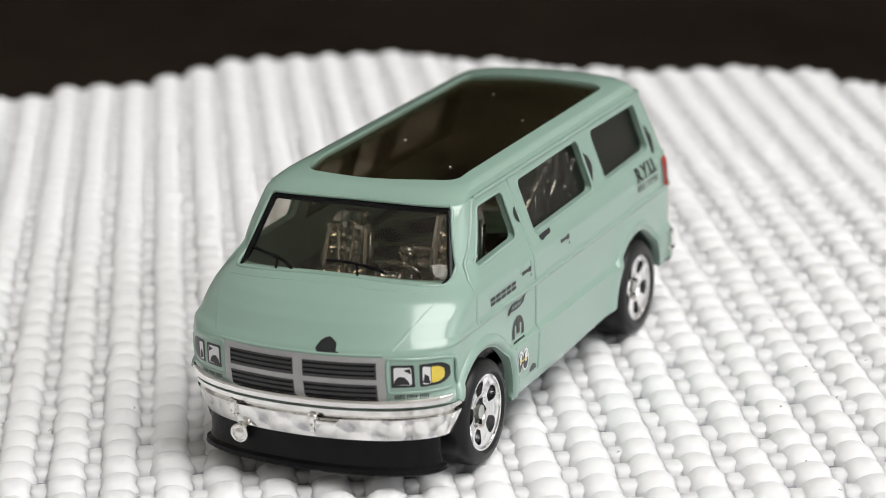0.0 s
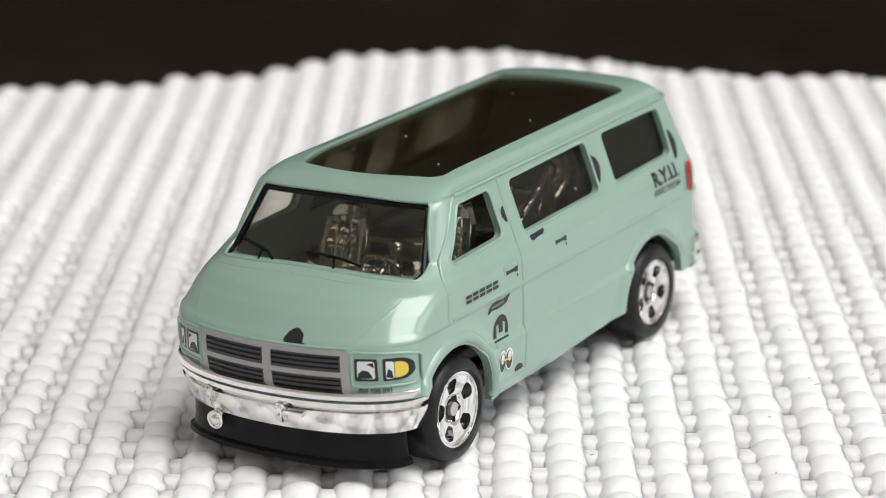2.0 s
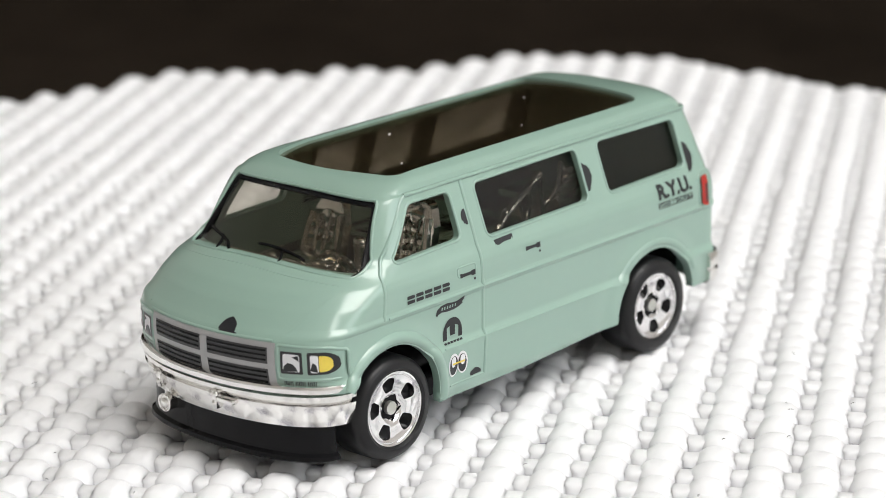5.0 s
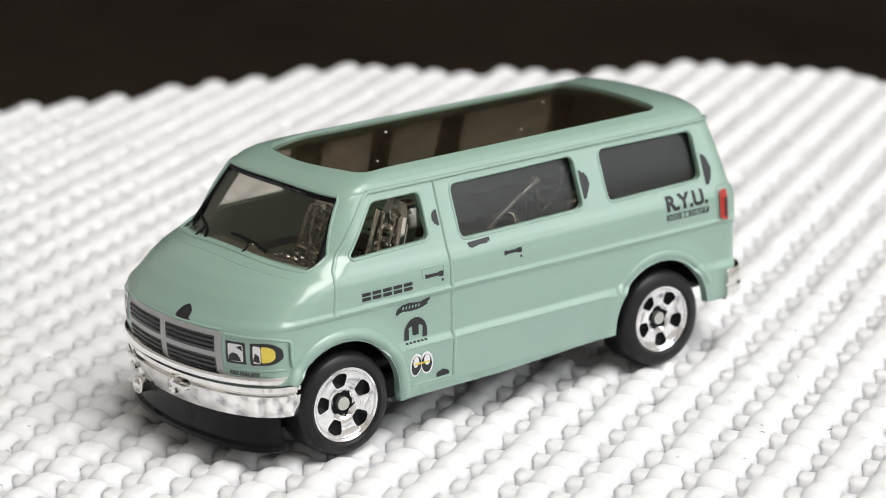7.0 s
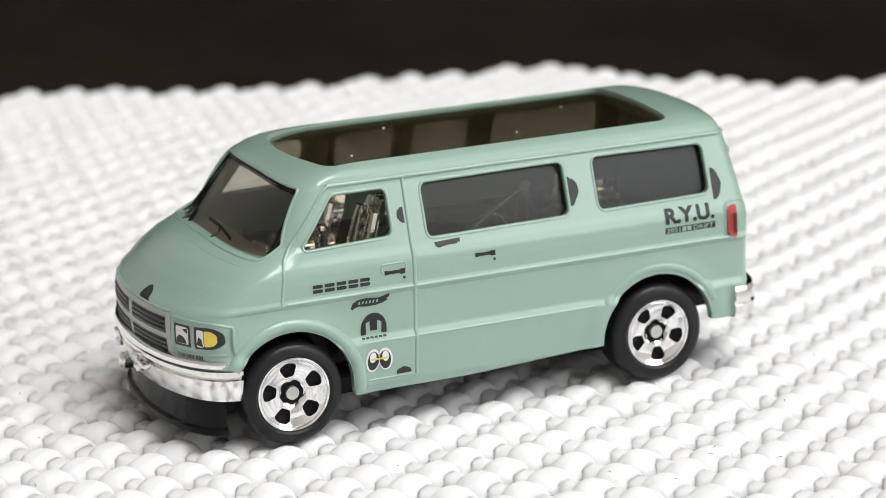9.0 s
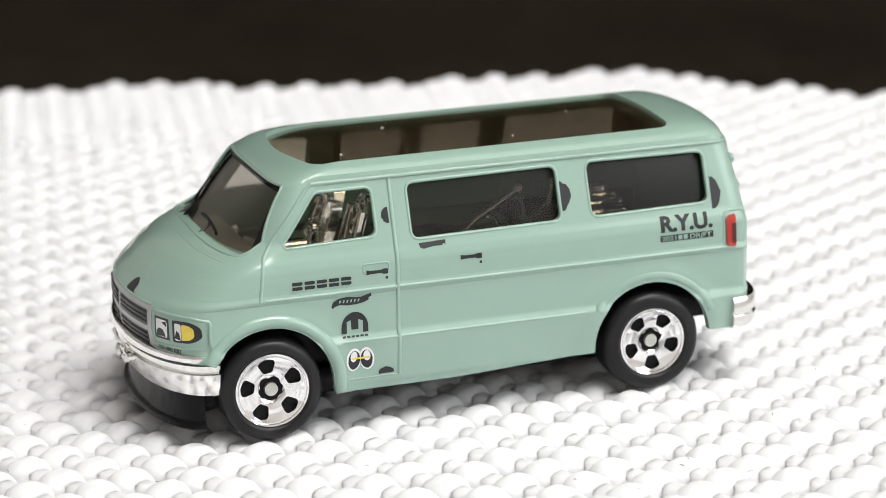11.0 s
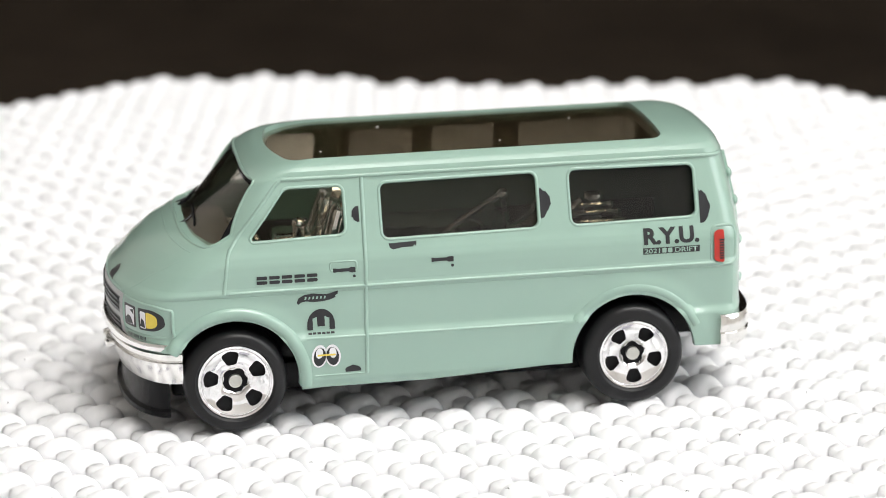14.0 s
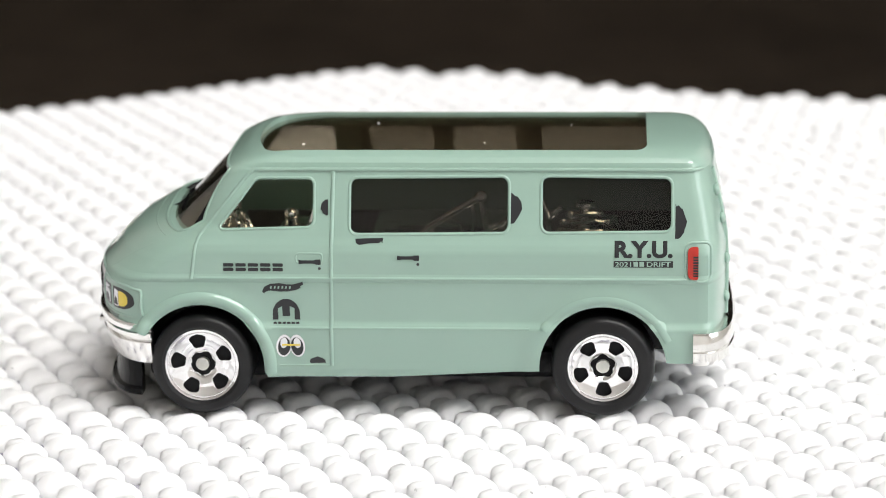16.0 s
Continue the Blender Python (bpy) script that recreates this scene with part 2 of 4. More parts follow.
def flare(x, z):
    f = 0.0
    for hx in (-HUBX, HUBX):
        r = math.hypot(x - hx, z - HUBZ)
        if z > 3.2:
            f = max(f, max(0.0, min(1.0, (9.9 - r) / 2.2)))
    return 0.3 * f * f * (3 - 2 * f)


def half(x, z):
    """Half the van's width at x and z."""
    w, xf, a, n = lerp(WIDE, z), lerp(NOSE, z), lerp(BOW, z), lerp(BOWN, z)
    xr, ar = lerp(TAIL, z), 3.2
    s = 1.0
    if x < xf + a:
        s = max(0.0, 1 - min(1.0, (xf + a - x) / a) ** n) ** (1 / n)
    elif x > xr - ar:
        s = max(0.0, 1 - min(1.0, (x - xr + ar) / ar) ** 2.4) ** (1 / 2.4)
    return w * s + flare(x, z) * (1 if s > 0.8 else 0)


def nose(y, z):
    """Where the van's front lies at y and z."""
    w, xf, a, n = lerp(WIDE, z), lerp(NOSE, z), lerp(BOW, z), lerp(BOWN, z)
    return xf + a * (1 - max(0.0, 1 - min(1.0, abs(y) / w) ** n) ** (1 / n))


def ring(z, inset=0.0):
    """The van's outline seen from above at z, from the middle of the nose round to the middle of the tail."""
    w, xf, a, n = lerp(WIDE, z), lerp(NOSE, z), lerp(BOW, z), lerp(BOWN, z)
    xr, ar, pts = lerp(TAIL, z), 3.2, []
    for k in range(18):
        t = k / 18 * math.pi / 2
        x, y = xf + a - a * math.cos(t) ** (2 / n), w * math.sin(t) ** (2 / n)
        pts.append((x, y))
    x0, x1 = xf + a, xr - ar
    for k in range(111):
        x = x0 + (x1 - x0) * k / 110
        pts.append((x, w))
    for k in range(1, 11):
        t = k / 10 * math.pi / 2
        pts.append((xr - ar + ar * math.sin(t) ** (2 / 2.4), w * max(0.0, math.cos(t)) ** (2 / 2.4)))
    out = []
    for x, y in pts:
        f = flare(x, z) if y > 0.8 * w else 0.0
        out.append((x, y + f))
    if inset:
        cx = (xf + xr) / 2
        sx = 1 - inset / ((xr - xf) / 2)
        out = [(cx + (x - cx) * sx, max(0.0, y - inset) if y > inset else 0.0) for x, y in out]
    return [(x, -y) for x, y in out] + [(x, y) for x, y in reversed(out[1:-1])]


def hull(levels, inset=0.0):
    bm = bmesh.new()
    rings = []
    for z in levels:
        r = ring(z, inset)
        rings.append([bm.verts.new((x, y, z)) for x, y in r])
    n = len(rings[0])
    for a, b in zip(rings, rings[1:]):
        for i in range(n):
            bm.faces.new((a[i], a[(i + 1) % n], b[(i + 1) % n], b[i]))
    return bm, rings


def solid_hull():
    zs = [3.4 + 0.3 * k for k in range(int((29.1 - 3.4) / 0.3) + 1)]
    zs = sorted({round(z, 2) for z in zs if abs(z - 27.1) > 0.2} | {z for z, _ in WIDE if z > 3.4} | {29.1})
    bm, rings = hull(zs)
    n = len(rings[0])
    # roof crown: shrink the last ring twice, then close it
    last = rings[-1]
    for s, dz in ((0.75, 0.16), (0.4, 0.3), (0.1, 0.34)):
        nxt = []
        for v in last:
            nxt.append(bm.verts.new(((v.co.x - 7.5) * (1 - (1 - s) * 0.25) + 7.5 if s > 0.5 else (v.co.x - 7.5) * 0.9 + 7.5, 7.8 * s * (v.co.y / max(1e-6, max(abs(q.co.y) for q in last))), 29.1 + dz)))
        for i in range(n):
            bm.faces.new((last[i], last[(i + 1) % n], nxt[(i + 1) % n], nxt[i]))
        last = nxt
    bm.faces.new(last)
    bm.faces.new(rings[0][::-1])
    bmesh.ops.remove_doubles(bm, verts=bm.verts, dist=0.0005)
    bmesh.ops.recalc_face_normals(bm, faces=bm.faces)
    return bm


def cavity():
    zs = [2.5, 3.5, 6, 9, 12, 15, 17, 18.5, 20, 21.5, 23, 25, 26.5, 27.2, 27.6]
    bm, rings = hull(zs, 1.0)
    bm.faces.new(rings[0][::-1]), bm.faces.new(rings[-1])
    bmesh.ops.remove_doubles(bm, verts=bm.verts, dist=0.0005)
    bmesh.ops.recalc_face_normals(bm, faces=bm.faces)
    return bm


# window outlines on the side, in x and z
WIN_DOOR = rounded([(-20.3, 20.65), (-9.45, 20.95), (-9.45, 26.15), (-15.9, 26.15)], [0.35, 0.9, 0.8, 1.2])
WIN_MID = rounded([(-5.6, 20.2), (12.0, 20.4), (12.0, 26.35), (-5.6, 26.2)], 0.9)
WIN_REAR = rounded([(15.45, 20.4), (29.8, 20.6), (29.8, 26.25), (15.45, 26.4)], 0.9)
# the far flank has one pillar more
FAR_WINDOWS = [rounded([(-20.3, 20.65), (-9.6, 20.95), (-9.6, 26.75), (-15.9, 26.75)], [0.35, 0.9, 0.8, 1.2]), rounded([(-5.8, 20.2), (2.1, 20.3), (2.1, 26.8), (-5.8, 26.8)], 0.6),
               rounded([(4.1, 20.3), (11.9, 20.4), (11.9, 26.8), (4.1, 26.8)], 0.6), rounded([(14.6, 20.4), (29.2, 20.6), (29.2, 26.8), (14.6, 26.8)], 0.6)]
# windscreen, seen along x, in y and z; roof pane, in x and y
WIN_FRONT = rounded([(-13.0, 20.05), (12.3, 20.0), (10.5, 26.85), (-11.0, 26.85)], [0.5, 0.5, 0.7, 0.7])
WIN_FRONT = [(y, z + (0.8 if z < 23 else 0.25) * max(0.0, 1 - (y / 12.7) ** 2)) for y, z in
             [(a[0] + (b[0] - a[0]) * k / 8, a[1] + (b[1] - a[1]) * k / 8) for a, b in zip(WIN_FRONT, WIN_FRONT[1:] + WIN_FRONT[:1]) for k in range(8 if abs(a[0] - b[0]) > 3 else 1)]]
WIN_ROOF = rounded([(-15.1, -9.75), (27.0, -9.65), (27.0, 8.7), (-15.3, 8.3)], [1.4, 1.3, 1.3, 1.6])
WIN_ROOF = [(x - (1.6 * max(0.0, 1 - (y / 9.4) ** 2) if x < -14 else 0.0), y) for x, y in
            [(a[0] + (b[0] - a[0]) * k / 8, a[1] + (b[1] - a[1]) * k / 8) for a, b in zip(WIN_ROOF, WIN_ROOF[1:] + WIN_ROOF[:1]) for k in range(8 if math.dist(a, b) > 3 else 1)]]


def carve(base, cutters):
    """base less all the cutters, as a new mesh."""
    obs = []
    for b in [base] + cutters:
        me = bpy.data.meshes.new("form")
        b.to_mesh(me)
        b.free()
        obs.append(new("form", me))
    for c in obs[1:]:
        mo = obs[0].modifiers.new("cut", "BOOLEAN")
        mo.object, mo.operation, mo.solver = c, "DIFFERENCE", "EXACT"
    dg = bpy.context.evaluated_depsgraph_get()
    me = bpy.data.meshes.new_from_object(obs[0].evaluated_get(dg))
    for o in obs:
        bpy.data.objects.remove(o, do_unlink=True)
    return me


def outline(pts, f):
    return [f(a, b) for a, b in pts]


def build_body(van):
    cut = [cavity()]
    for s, flank in ((-1, (WIN_DOOR, WIN_MID, WIN_REAR)), (1, FAR_WINDOWS)):
        for w in flank:
            bm = bmesh.new()
            prism(bm, [(x, s * 8.5, z) for x, z in w], [(x, s * 17.0, z) for x, z in w])
            cut.append(bm)
    # the sills rise towards the tail
    for low in ([(-16, 0), (-16, 4.05), (-1, 4.12), (15.6, 5.05), (15.6, 0)], [(21, 0), (21, 6.1), (29, 6.1), (38, 5.6), (38, 0)]):
        bm = bmesh.new()
        prism(bm, [(x, -20, z) for x, z in low], [(x, 20, z) for x, z in low])
        cut.append(bm)
    bm = bmesh.new()
    prism(bm, [(-31.0, y, z) for y, z in WIN_FRONT], [(-15.0, y, z) for y, z in WIN_FRONT])
    cut.append(bm)
    bm = bmesh.new()
    prism(bm, [(x, y, 27.1) for x, y in WIN_ROOF], [(x, y, 31.0) for x, y in WIN_ROOF])
    cut.append(bm)
    for hx in (-HUBX, HUBX):
        for s in (-1, 1):
            bm = bmesh.new()
            arc = [(hx + ARCH * math.cos(t * math.pi / 24), HUBZ + ARCH * math.sin(t * math.pi / 24)) for t in range(25)]
            tail_x = ARCH + (0.7 if hx < 0 else 0.2)
            arc = ([(hx + tail_x, 2.0)] + arc if hx < 0 else [(hx + 7.1, 2.0)] + arc) + [(hx - ARCH - (2.0 if hx < 0 else 0.1), 2.0)]
            prism(bm, [(x, s * 9.2, z) for x, z in arc], [(x, s * 18.0, z) for x, z in arc])
            cut.append(bm)
    bm = bmesh.new()
    box(bm, -40, -25, -20, 20, 0, 9.3)
    cut.append(bm)
    me = carve(solid_hull(), cut)
    me.transform(Matrix.Scale(MM, 4))
    return link("body", me, PAINT, van, "glossy mint green die-cast shell with chipped edges", angle=28)


# ---- the place ----
def structure(ob, label, cat):
    return tagged(ob, label, cat, kind="structure")


def slab(name, x0, x1, y0, y1, z0, z1, material, label, cat, bevel=0.0):
    bm = bmesh.new()
    box(bm, x0 * 1000, x1 * 1000, y0 * 1000, y1 * 1000, z0 * 1000, z1 * 1000, bevel * 1000)
    return structure(part(name, bm, material), label, cat)


# unseen room shell: pale walls and ceiling added for bounced light and reflections
slab("floor", -1.9, 1.7, -2.0, 1.5, -0.05, 0.0, FLOORM, "dark wooden floor of the room", "floor")
slab("ceiling", -1.9, 1.7, -2.0, 1.5, 2.42, 2.47, CEIL, "unseen plain white ceiling, added for bounced light", "ceiling")
slab("wall_west", -1.9, -1.8, -2.0, 1.5, 0.0, 2.42, WALL, "unseen plain pale wall, added for bounced light", "wall")
slab("wall_south", -1.8, 1.6, -2.0, -1.9, 0.0, 2.42, WALL, "unseen plain pale wall, added for bounced light", "wall")
slab("wall_north", -1.8, 1.6, 1.4, 1.5, 0.0, 2.42, WALL, "unseen plain pale wall, added for bounced light", "wall")


def east_wall():
    bm = bmesh.new()
    box(bm, 1600, 1700, -2000, -1340, 0, 2420)
    box(bm, 1600, 1700, -60, 1500, 0, 2420)
    box(bm, 1600, 1700, -1340, -60, 0, 1150)
    box(bm, 1600, 1700, -1340, -60, 2170, 2420)
    structure(part("wall_east", bm, WALL), "unseen pale wall with a window opening, added for bounced light", "wall")
    win = structure(new("window_1"), "white framed window in the painted wall", "window")
    bm = bmesh.new()
    for y0, y1, z0, z1 in ((-1340, -60, 1150, 1190), (-1340, -60, 2130, 2170), (-1340, -1300, 1190, 2130), (-100, -60, 1190, 2130), (-715, -685, 1190, 2130)):
        box(bm, 1620, 1670, y0, y1, z0, z1, 4)
    part("window_frame", bm, WHITE, win)
    for y0, y1 in ((-1300, -715), (-685, -100)):
        bm = bmesh.new()
        box(bm, 1643, 1648, y0, y1, 1190, 2130)
        part("pane", bm, glass_mat("window_glass", (0.95, 0.96, 0.95)), win).visible_shadow = False


east_wall()


def table():
    t = tagged(new("table"), "plain table covered by a black cloth", "table")
    bm = bmesh.new()
    box(bm, -700, 700, -280, 600, 735, 765, 4)
    part("tabletop", bm, CLOTH, t)
    for x in (-650, 650):
        for y in (-230, 550):
            bm = bmesh.new()
            box(bm, x - 25, x + 25, y - 25, y + 25, 0, 735, 3)
            part("leg", bm, BLACK, t)


table()


def backdrop():
    """A hanging black cloth with soft folds, behind the table."""
    bm = bmesh.new()
    nx, nz, rows = 90, 24, []
    for j in range(nz + 1):
        z = 40 + 1560 * j / nz
        rows.append([bm.verts.new((-330 + 660 * i / nx, 680 + 9 * math.sin(i * 0.55 + 0.4 * math.sin(j * 0.3)) + 14 * noise.noise((i * 0.12, j * 0.1, 3)), z)) for i in range(nx + 1)])
    for a, b in zip(rows, rows[1:]):
        for i in range(nx):
            bm.faces.new((a[i], a[i + 1], b[i + 1], b[i]))
    bmesh.ops.solidify(bm, geom=bm.faces, thickness=2.0)
    structure(part("backdrop", bm, CLOTH, angle=80), "black cloth hung behind the turntable", "backdrop")
    rail = tagged(new("curtain_rail"), "black metal rail holding the black cloth", "rail")
    bm = bmesh.new()
    cyl(bm, (-350, 684, 1603), (350, 684, 1603), 9)
    part("rod", bm, BLACK, rail)
    for x in (-345, 345):
        bm = bmesh.new()
        cyl(bm, (x, 684, 0), (x, 684, 1603), 11)
        part("post", bm, BLACK, rail)


backdrop()


# Unseen panel under the ceiling, added to light the van from above.
def overhead_panel():
    t = tagged(new("added_overhead_panel"), "unseen flat white panel added overhead for top light", "ceiling light")
    bm = bmesh.new()
    for x0, x1, y0, y1 in ((20, 1220, -900, -885), (20, 1220, -15, 0), (20, 35, -885, -15), (1205, 1220, -885, -15)):
        box(bm, x0, x1, y0, y1, 2330, 2420, 3)
    part("frame", bm, WHITE, t)
    bm = bmesh.new()
    box(bm, 35, 1205, -885, -15, 2345, 2352)
    part("diffuser", bm, PANEL, t, "glowing white face of the added panel")


overhead_panel()

# ---- turntable ----
turntable = tagged(new("turntable"), "round grey turntable under the white mat", "turntable")
bm = bmesh.new()
cyl(bm, (0, 0, -12), (0, 0, -1.85), 149, seg=96)
part("disc", bm, DISC, turntable)
bm = bmesh.new()
cyl(bm, (0, 0, -30), (0, 0, -12), 60, 55, seg=48)
part("spindle", bm, BLACK, turntable)
base = tagged(new("pedestal"), "low black pedestal standing on the table", "pedestal")
bm = bmesh.new()
cyl(bm, (0, -4, 765), (0, -4, 770.5), 110, 105, seg=64)
part("foot", bm, BLACK, base)

# ---- the mat: rows of foam pillows on a net ----
STEP_U, STEP_V, FIRST = Vector((-4.03, -2.43)), Vector((2.86, -4.80)), Vector((0.6, -21.04))
EDGE = [(-180, 157), (-140, 161), (-100, 156), (-60, 160), (-30, 154), (-5, 149), (3, 155), (14, 151), (20, 153), (27, 163), (34, 168), (40, 164), (46, 157), (53, 158), (59, 165), (66, 160), (75, 154.5), (82, 158), (89, 166),
        (96, 171), (100, 169), (106, 162), (113, 157.5), (120, 156), (150, 162), (180, 157)]


def pillow(bm, c, rnd):
    """One foam pillow: it meets the next of its row in a crease and the next row in a low saddle, and leaves holes at its corners."""
    u, v = STEP_U.normalized(), STEP_V.normalized()
    h, n = 1.62 * rnd.uniform(0.92, 1.08), 14
    lean, dent, skew = rnd.uniform(-0.05, 0.18), rnd.uniform(0.0, 0.3), rnd.uniform(-0.14, 0.14)
    bridge = c + STEP_V * 0.5 + STEP_U * rnd.uniform(-0.06, 0.06)
    for mid, a, b, top, low in ((c, 2.43 * rnd.uniform(0.98, 1.03), 2.6 * rnd.uniform(0.96, 1.05), h, False), (bridge, 1.62 * rnd.uniform(0.88, 1.1), 1.45, 0.88 * rnd.uniform(0.85, 1.1), True)):
        last = None
        for r in ((0.3, 0.65, 0.9, 1.0) if low else (0.14, 0.34, 0.54, 0.7, 0.82, 0.91, 0.97, 1.0)):
            cur = []
            for i in range(n):
                t = (i + 0.5) * math.tau / n
                pu, pv = (r * math.copysign(abs(f) ** 0.84, f) for f in (math.cos(t), math.sin(t)))
                if low:
                    p, z = mid + u * (a * pu) + v * (b * pv), top * (1 - pu ** 4)
                else:
                    p = mid + u * (a * (pu - lean * (1 - r))) + v * (b * (pv + skew * (1 - r)))
                    z = top * max(0.0, 1 - r ** 2.5) ** 0.62 * (1 - 0.3 * pv * pv) - dent * max(0.0, 1 - abs(pv) * 3.0) * (1 - r)
                cur.append(bm.verts.new((p.x, p.y, (z if r < 1 else -0.3) - 1.52)))
            if last is None:
                bm.faces.new(cur)
            else:
                for i in range(n):
                    j = (i + 1) % n
                    bm.faces.new((last[i], cur[i], cur[j], last[j]))
            last = cur


def build_mat():
    m = tagged(new("anti_slip_mat"), "white foam mat of knobbly rows on the turntable", "mat")
    rnd = random.Random(5)
    spots = []
    for i in range(-75, 76):
        for j in range(-65, 66):
            c = FIRST + STEP_U * i + STEP_V * j
            ang = math.degrees(math.atan2(c.y, c.x))
            if c.length < lerp(EDGE, ang) + 0.3:
                spots.append(c)
    spots.sort(key=lambda c: (c - Vector((0, -18))).length)
    kinds = []
    for k in range(9):
        bm = bmesh.new()
        pillow(bm, Vector((0, 0)), rnd)
        bmesh.ops.recalc_face_normals(bm, faces=bm.faces)
        bmesh.ops.scale(bm, vec=(MM, MM, MM), verts=bm.verts)
        me = bpy.data.meshes.new("pillow")
        bm.to_mesh(me)
        bm.free()
        me.materials.append(FOAM)
        me.polygons.foreach_set("use_smooth", [True] * len(me.polygons))
        kinds.append(me)
    near, rest = spots[:300], spots[300:]
    bm = bmesh.new()
    for c in rest:
        pillow(bm, c + Vector((rnd.uniform(-0.12, 0.12), rnd.uniform(-0.12, 0.12))), rnd)
    tagged(part("foam_texture", bm, FOAM, m, angle=80), kind="stuff")
    # stray fibres and crumbs caught in the foam
    bm = bmesh.new()
    for k in range(46):
        x, y = rnd.uniform(-70, 70), rnd.uniform(-62, 40)
        a, ln = rnd.uniform(0, math.tau), rnd.uniform(0.25, 0.7)
        tube(bm, [(x + ln * t * math.cos(a + 0.6 * t), y + ln * t * math.sin(a + 0.6 * t), 0.2 + 0.12 * math.sin(3 * t)) for t in (0, 0.5, 1.0)], 0.035, 4, False)
    tagged(part("lint", bm, INK, m, "short dark fibres caught in the foam"), kind="stuff")
    return m, near, kinds, rnd


anti_slip_mat, NEAR_SPOTS, PILLOWS, MAT_RND = build_mat()


def lay_pillows():
    for c in NEAR_SPOTS:
        ob = new("pillow", MAT_RND.choice(PILLOWS))
        ob.parent = anti_slip_mat
        ob.location = (c.x * MM + MAT_RND.uniform(-1, 1) * 1e-4, c.y * MM + MAT_RND.uniform(-1, 1) * 1e-4, 0)
        ob.rotation_euler = (0, 0, MAT_RND.uniform(-0.06, 0.06))


# ---- the van ----
van = tagged(new("toy_van"), "mint green die-cast toy van with chrome trim on the mat", "toy van")
build_body(van)


def on_side(x, z, d=0.0, s=-1):
    return (x, s * (half(x, z) + d), z)


def on_nose(y, z, d=0.0):
    e = 0.05
    gx, gy = 1.0, -(nose(y + e, z) - nose(y - e, z)) / (2 * e)
    gz = -(nose(y, z + e) - nose(y, z - e)) / (2 * e)
    g = Vector((gx, gy, gz)).normalized()
    return (nose(y, z) - g.x * d, y - g.y * d, z - g.z * d)


def lay(bm, put, d, **kw):
    """Splits a flat print finely and lays it on the shell."""
    bmesh.ops.triangulate(bm, faces=bm.faces)
    for _ in range(3):
        long = [e for e in bm.edges if e.calc_length() > 0.55]
        if long:
            bmesh.ops.subdivide_edges(bm, edges=long, cuts=1)
            bmesh.ops.triangulate(bm, faces=[f for f in bm.faces if len(f.verts) > 3])
    for q in bm.verts:
        q.co = put(q.co.x, q.co.z, d, **kw)


def build_glass():
    # one long smoked pane behind both windows of each flank
    for s in (-1, 1):
        bm = bmesh.new()
        rows = []
        for k in range(40):
            x = -6.6 + 38.6 * k / 39
            rows.append([bm.verts.new((x, s * (half(x, z) - d), z)) for z, d in ((19.9, 1.02), (21.5, 0.86), (23.3, 0.8), (25.1, 0.86), (26.9, 1.02), (26.9, 1.3), (23.3, 1.15), (19.9, 1.3))])
        for p, q in zip(rows, rows[1:]):
            for i in range(8):
                bm.faces.new((p[i], p[(i + 1) % 8], q[(i + 1) % 8], q[i]))
        bm.faces.new(rows[0]), bm.faces.new(rows[-1])
        bmesh.ops.recalc_face_normals(bm, faces=bm.faces)
        part("side_window", bm, GLASS, van, "long smoked plastic pane")
    bm = bmesh.new()
    bm.faces.new([bm.verts.new((y, 0, z)) for y, z in WIN_FRONT])
    lay(bm, on_nose, -0.4)
    bmesh.ops.recalc_face_normals(bm, faces=bm.faces)
    bmesh.ops.solidify(bm, geom=bm.faces, thickness=0.3)
    bmesh.ops.recalc_face_normals(bm, faces=bm.faces)
    part("windscreen", bm, GLASS_FRONT, van, "smoked plastic windscreen", angle=60)


def on_roof(x, y, d=0.0):
    z = 28.62 + 0.5 * (1 - (y / 8.9) ** 2) - 1.15 * max(0.0, (-9.5 - x) / 7.5) ** 2
    return (x, y, z + d)


def build_roof_glass():
    bm = bmesh.new()
    bm.faces.new([bm.verts.new((6.2 + (x - 6.2) * 1.008, 0, y * 1.02)) for x, y in WIN_ROOF])
    for k in range(40):
        bmesh.ops.bisect_plane(bm, geom=bm.verts[:] + bm.edges[:] + bm.faces[:], plane_co=(-17 + 1.15 * k, 0, 0), plane_no=(1, 0, 0))
    for k in range(-3, 4):
        bmesh.ops.bisect_plane(bm, geom=bm.verts[:] + bm.edges[:] + bm.faces[:], plane_co=(0, 0, 2.4 * k), plane_no=(0, 0, 1))
    for q in bm.verts:
        q.co = on_roof(q.co.x, q.co.z)
    bmesh.ops.recalc_face_normals(bm, faces=bm.faces)
    bmesh.ops.solidify(bm, geom=bm.faces, thickness=0.3)
    bmesh.ops.recalc_face_normals(bm, faces=bm.faces)
    part("roof_window", bm, GLASS_ROOF, van, "long smoked roof pane", angle=60)


build_glass()
build_roof_glass()
# pale dust flecks on the roof pane
bm = bmesh.new()
for x, y, r in ((-3.6, 1.9, 0.14), (-11.2, -7.2, 0.12), (9.0, -6.9, 0.07), (18.5, 1.0, 0.06)):
    px, py, pz = on_roof(x, y)
    ball(bm, (px, py, pz + 0.06), r * 1.3, r, 0.07, 10, 6)
part("dust_fleck", bm, INK_WHITE, van, "pale dust flecks")


